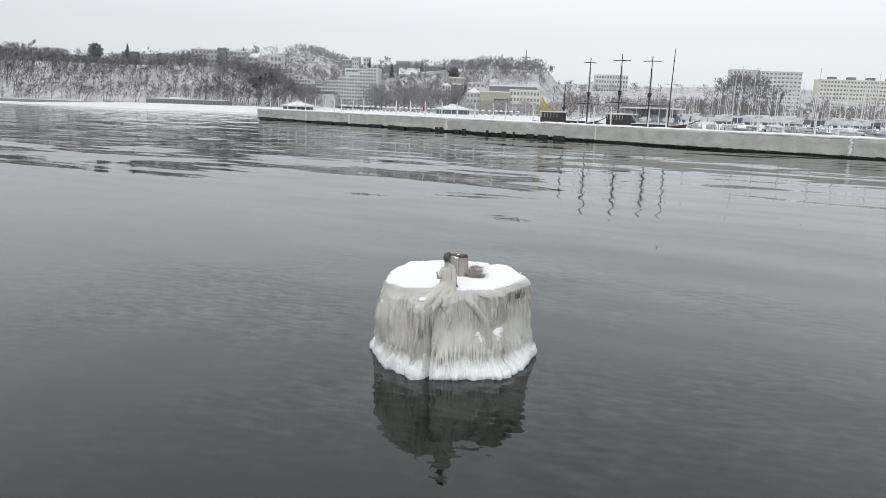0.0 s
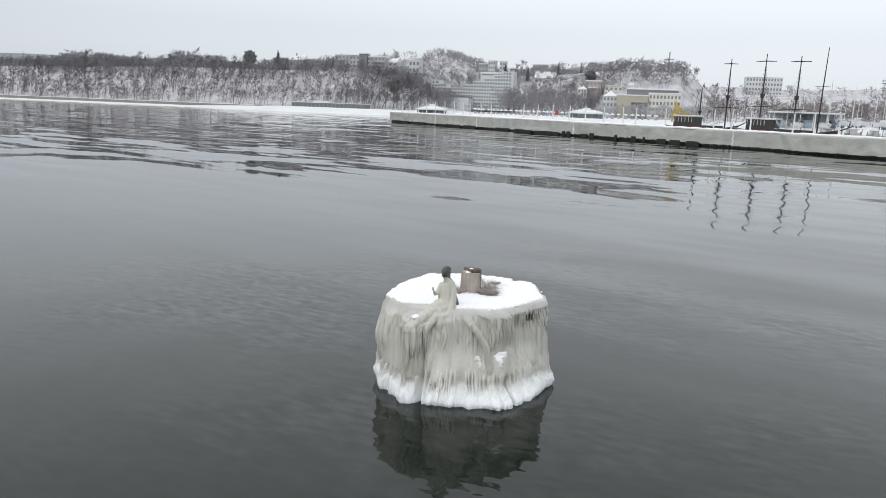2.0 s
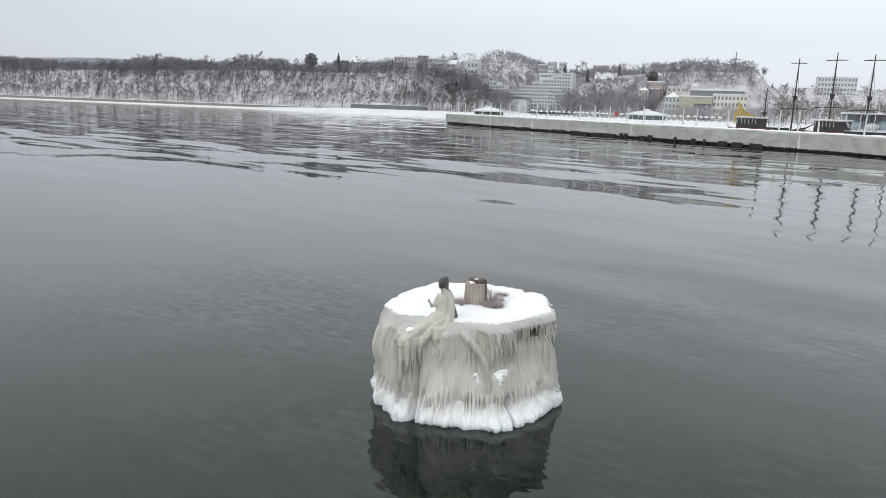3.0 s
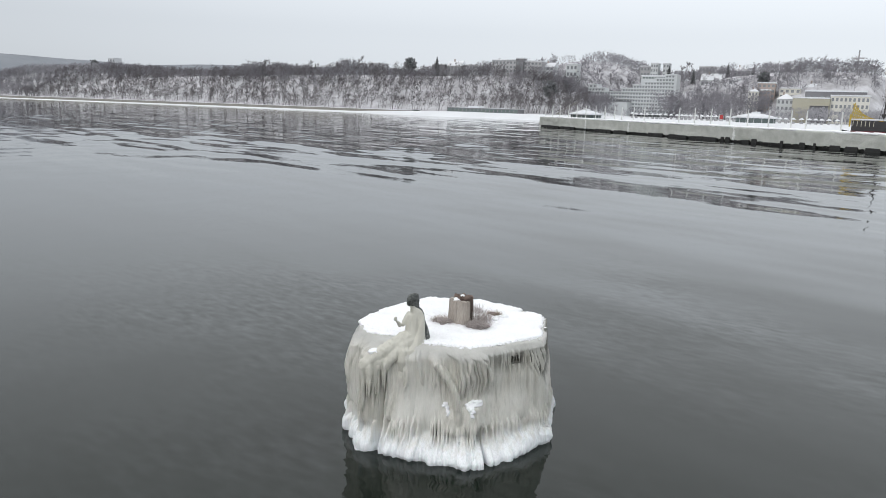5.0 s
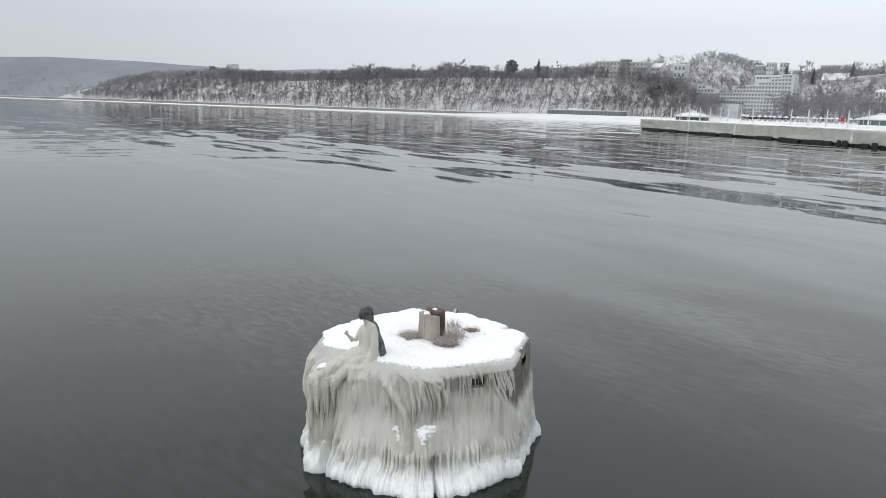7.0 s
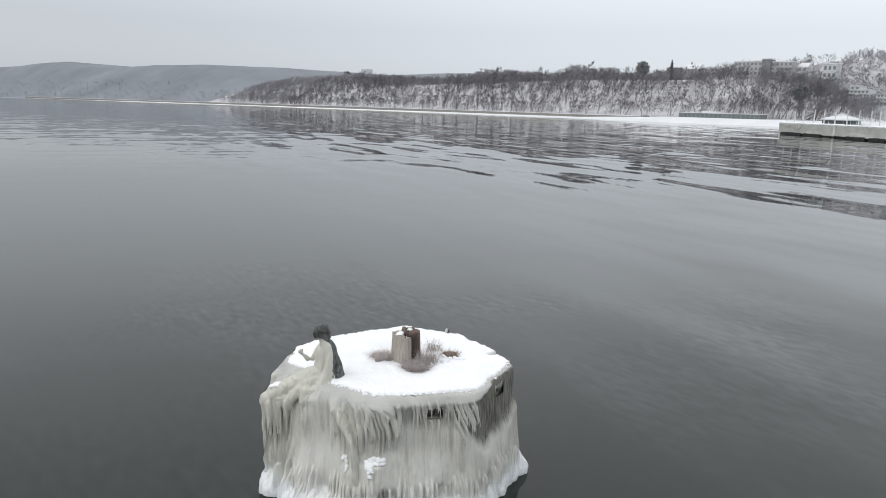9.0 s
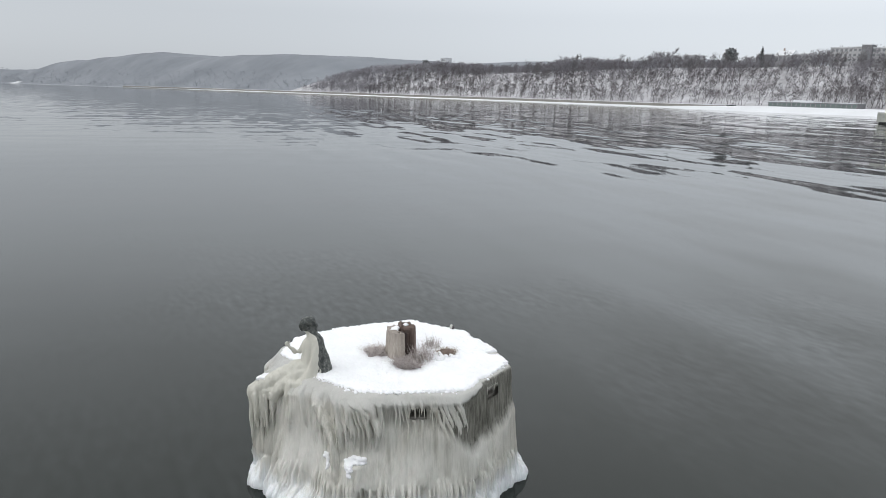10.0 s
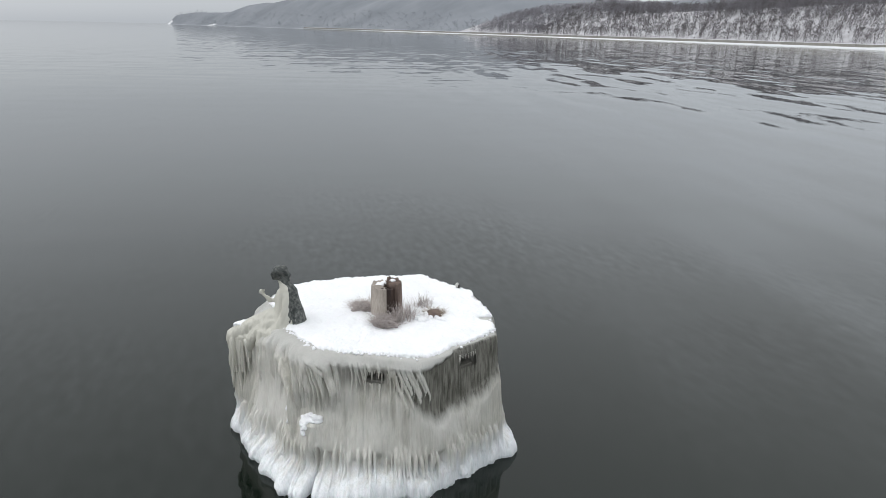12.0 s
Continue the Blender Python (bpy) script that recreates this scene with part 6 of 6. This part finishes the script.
def old_ship(name, label, x, y, turn, L, hull, masts, castle, aft, yellow=False):
    s = thing(name, label, "ship", "replica ships behind the pier", at=(x, y, 0.4), turn=turn)
    part("hull", hull_mesh(L, L * 0.27, 2.6, M[hull], 1.2), None, s)
    c0 = -L * 0.5 + aft
    c1 = c0 + castle
    part("stern_panel", box_bm(c0 - 0.15, -L * 0.125, 2.2, c1, L * 0.125, 3.25, 0.15), M["red_paint"], s, "dark red painted stern planking")
    part("gunwale", box_bm(c1, -L * 0.122, 2.3, L * 0.3, -L * 0.112, 3.5, 0.04), M["black_paint"], s, "black bulwark")
    part("gunwale_snow", box_bm(c1, -L * 0.126, 3.5, L * 0.3, -L * 0.108, 3.58, 0.02), M["land_snow"], s, "line of snow on the bulwark")
    c = part("stern_castle", box_bm(c0, -L * 0.12, 3.25, c1, L * 0.12, 5.2, 0.1), M["black_paint"], s, "dark wooden stern castle")
    for i in range(6):
        for sy in (-1, 1):
            px = c0 + 0.25 + i * castle * 0.6 / 5
            part("post", box_bm(px - 0.06, sy * L * 0.121 - 0.05, 4.1, px + 0.06, sy * L * 0.121 + 0.05, 5.15), M["cream_wall"], c)
    for k in range(3):
        q = part("rail", tube_bm([(c1 - 0.6 + 0.1 * k, -L * 0.124, 5.6), (c1 + 0.2, -L * 0.124, 5.3), (c1 + 0.5, -L * 0.124, 4.4), (c1 + 1.2, -L * 0.124, 3.9), (c1 + 2.4 + k, -L * 0.124, 3.75)], [0.06] * 5, 5), M["grey_metal"], c, "pale curved handrail")
        q.location.y = 0.04 * k
        q.location.z = 0.25 * k
    part("castle_roof", box_bm(c0 - 0.2, -L * 0.13, 5.3, c1 + 0.3, L * 0.13, 5.55, 0.08), M["land_snow"], s, "snow on the castle roof")
    part("deck_snow", box_bm(c1, -L * 0.09, 2.45, L * 0.36, L * 0.09, 2.62, 0.04), M["land_snow"], s)
    part("bulwark_stripe", box_bm(c0 + 0.2, -L * 0.135, 1.6, L * 0.15, -L * 0.128, 2.2), M["red_paint"], s)
    part("bowsprit", tube_bm([(L * 0.42, 0, 2.9), (L * 0.62, 0, 4.6)], [0.16, 0.08], 8), M["dark_metal"], s)
    for mx, h, yd in masts:
        mast(s, mx, h, 0.17, yd)
    # standing rigging
    bm = bmesh.new()
    for mx, h, yd in masts:
        for d in (-2.2, 2.2):
            for sy in (-1, 1):
                add_tube(bm, [(mx + d, sy * L * 0.11, 2.4), (mx, 0, h * 0.55)], [0.025, 0.025], 3)
                add_tube(bm, [(mx + d * 0.6, sy * L * 0.11, 2.4), (mx, 0, h * 0.9)], [0.018, 0.018], 3)
                for k in range(1, 7):
                    t = k / 8
                    add_tube(bm, [(mx + d * (1 - t), sy * L * 0.11 * (1 - t), 2.4 + (h * 0.55 - 2.4) * t), (mx + d * 0.6 * (1 - t * 0.58), sy * L * 0.11 * (1 - t * 0.58), 2.4 + (h * 0.9 - 2.4) * t * 0.58)], [0.015, 0.015], 3)
    part("rigging", bm, M["dark_metal"], s)
    if yellow:
        g = part("yellow_gallery", box_bm(c0 - 0.5, -2.0, 4.0, c0 - 0.2, -1.6, 6.4, 0.05), M["yellow_paint"], s, "yellow lattice gangway frame")
        for k in range(6):
            part("strut", tube_bm([(c0 - 0.2 + 0.3 * k, -1.8, 5.2), (c0 + 0.2 + 0.3 * k, -1.8, 8.6 - 0.45 * k)], [0.1, 0.1], 5), M["yellow_paint"], g)
        for k in range(4):
            part("strut", tube_bm([(c0 - 0.2, -1.8, 6.0 + 0.8 * k), (c0 + 5.4 - k, -1.8, 5.2 + 0.15 * k)], [0.09, 0.09], 5), M["yellow_paint"], g)
    return s


old_ship("pirate_ship", "black and red replica ship with yellow stern frame", 21.3, 154, -6, 15.5, "black_paint", [(-0.5, 11.5, ()), (5.0, 17.6, ((0.94, 1.5), (0.42, 2.6)))], 6.0, 1.9, True)
old_ship("pirate_ship", "dark red replica ship with two tall crossed masts", 36.5, 143, -24, 20, "brown_paint", [(-5.0, 18.1, ((0.92, 2.0), (0.43, 3.0))), (1.6, 17.6, ((0.94, 1.9), (0.42, 3.0)))], 5.6, 3.0)


def yacht(L, hull, cover, mh, label):
    b = thing("yacht", label, "boat", "boats laid up at the marina")
    part("hull", hull_mesh(L, L * 0.3, L * 0.12, M[hull], 0.25), None, b)
    part("keel", box_bm(-L * 0.12, -0.15, -L * 0.16, L * 0.12, 0.15, 0.0), M["navy_paint"], b)
    part("cabin", box_bm(-L * 0.28, -L * 0.09, L * 0.12, L * 0.2, L * 0.09, L * 0.2, 0.12), M["white_paint"], b)
    part("cover", box_bm(-L * 0.4, -L * 0.1, L * 0.2, L * 0.1, L * 0.1, L * 0.235, 0.1), M[cover], b, "snow-dusted canvas cover")
    for sx in (-0.2, 0.2):
        for sy in (-1, 1):
            part("cradle_leg", tube_bm([(sx * L, sy * L * 0.16, -L * 0.18), (sx * L, sy * L * 0.09, 0.1)], [0.06, 0.05], 5), M["dark_metal"], b)
    if mh:
        part("mast", tube_bm([(L * 0.05, 0, L * 0.15), (L * 0.05, 0, mh)], [0.10, 0.07], 6), M["post_ice"], b)
        part("boom", tube_bm([(L * 0.05, 0, L * 0.33), (-L * 0.38, 0, L * 0.31)], [0.06, 0.05], 6), M["grey_metal"], b)
    return b


YACHTS = [yacht(8.5, "white_paint", "land_snow", 13.5, "white yacht with bare mast on a cradle in snow"), yacht(9.5, "navy_paint", "grey_wall", 15, "dark blue yacht with bare mast on a cradle"),
          yacht(7.0, "white_paint", "blue_paint", 11.5, "small white yacht under a blue cover"), yacht(10.5, "white_paint", "land_snow", 12, "long white yacht under snow with pale mast")]
yr = np.random.default_rng(4)
spots = [(96 + i * 9.2 + yr.uniform(-2, 2), 292 + (i % 3) * 14 + yr.uniform(-3, 3)) for i in range(22)] + [(80 + i * 7, 276 + (i % 2) * 9) for i in range(12)] + [(96 + i * 13, 275 + (i % 2) * 12) for i in range(11)] + [(70 + i * 6.5, 318 + (i % 3) * 9) for i in range(24)]
afloat = [(60 + (i * 11.3) % 105, 153 + (i % 6) * 16 + 2.5 * ((i * 7) % 3)) for i in range(54)]
for k, (x, y) in enumerate(spots + afloat):
    p = YACHTS[k % 4]
    m = pose(x, y, 3.3 if k < len(spots) else 0.35, 0, 0, 20 + 160 * yr.random() if k < len(spots) else 90)
    if k < 4:
        p.matrix_world = m
    else:
        copy_thing(p, m)


def quay_shed():
    s = thing("boat_shed", "open boat shed with pale snowy roof and blue tarpaulins", "shed", at=(55, 268, 1.9))
    part("roof", box_bm(-0.5, -0.5, 4.6, 23, 9, 5.1, 0.1), M["land_snow"], s, "flat snowy roof")
    for i in range(6):
        for y in (0, 8.5):
            part("post", box_bm(i * 4.4 - 0.12, y - 0.12, 0, i * 4.4 + 0.12, y + 0.12, 4.6), M["white_paint"], s)
    part("back_wall", box_bm(0, 8.7, 0, 22, 8.9, 4.6), M["grey_wall"], s)
    for i, (x, y, w, h, m) in enumerate(((3, 3, 2.6, 1.5, "blue_paint"), (8.5, 2.2, 2.2, 1.1, "land_snow"), (12.5, 4, 2.8, 1.7, "blue_paint"), (17.5, 3, 2.4, 1.2, "land_snow"), (6, 5.5, 2.0, 1.9, "grey_wall"), (20.5, 4.5, 1.6, 1.6, "navy_paint"))):
        bm = bmesh.new()
        add_blob(bm, (x, y, h * 0.7), 1.0, 12, (w, 1.5, h), 0.35, i)
        part("tarpaulin", bm, M[m], s, "pale blue tarpaulin" if m == "blue_paint" else "boat under a sheet and snow", True)


quay_shed()


def pontoon(x, y, L, turn):
    p = thing("pontoon", "low wooden pontoon under snow in the marina", "pontoon", "marina pontoons", at=(x, y, 0), turn=turn)
    part("deck", box_bm(0, 0, 0.35, L, 2.2, 0.75, 0.05), M["land_snow"], p, "snow-covered deck")
    part("float", box_bm(0.2, 0.2, -0.3, L - 0.2, 2.0, 0.35), M["concrete"], p)
    for i in range(int(L / 6)):
        part("pile", tube_bm([(3 + 6 * i, 2.3, -1), (3 + 6 * i, 2.3, 2.4)], [0.15, 0.15], 7), M["wood"], p)


for x, y, L in ((56, 160, 60), (56, 176, 72), (56, 192, 84), (56, 208, 96), (56, 224, 108), (56, 240, 120)):
    pontoon(x, y, L, -2)


def mast_pole(x, y, h, label):
    p = thing("tall_mast", label, "mast", at=(x, y, 0.2))
    part("pole", tube_bm([(0, 0, 0), (0.1, 0, h * 0.6), (0.25, 0, h)], [0.16, 0.13, 0.07], 8), M["dark_metal"], p)
    part("spreader", tube_bm([(-1.4, 0, h * 0.62), (1.5, 0, h * 0.62)], [0.04, 0.04], 5), M["dark_metal"], p)
    part("hull", hull_mesh(11, 3, 1.3, M["navy_paint"], 0.4), None, p)


mast_pole(43.6, 147, 19.9, "dark yacht with one very tall thin mast")


def sign_box():
    s = thing("rescue_box", "small red rescue box on a post on the beach", "rescue box", at=(-24.5, 279, 2.0))
    part("post", tube_bm([(0, 0, 0), (0, 0, 1.6)], [0.07, 0.07], 6), M["white_paint"], s)
    part("box", box_bm(-0.6, -0.4, 1.0, 0.6, 0.4, 2.4, 0.08), M["red_sign"], s)


sign_box()


# ---------------------------------------------------------------- setting out
def set_out(kinds, size, turn, rise=1.0):
    """The far plan above is drawn small; it is brought to full size about one point of the water."""
    m = Matrix.Translation((6, -13, 0)) @ Matrix.Rotation(turn, 4, "Z") @ Matrix.Diagonal((size, size, size * rise, 1)) @ Matrix.Translation((-6, 13, 0))
    for ob in scene.objects:
        if ob.parent is None and ob.name.split(".")[0] in kinds:
            ob.matrix_basis = m @ ob.matrix_basis


set_out({"pirate_ship", "tall_mast"}, 1.2, 0.0179, 1.03)
set_out({"ground", "promenade", "crest_woodland", "slope_woodland", "distant_woodland", "slope_scrub", "park_trees", "hillside_trees", "marina_trees", "conifer_tree", "evergreen_tree", "bare_tree", "tall_bare_tree",
         "hilltop_tree", "terraced_hotel", "tall_hotel", "slab_block", "theatre_hall", "school_building", "tenement", "villa", "hill_house", "far_tower_block", "far_block", "beach_pavilion", "round_pavilion", "beach_stall",
         "hill_cross", "hillside_stairs", "yacht", "boat_shed", "pontoon", "rescue_box"}, 1.4, 0.0095, 1.1)
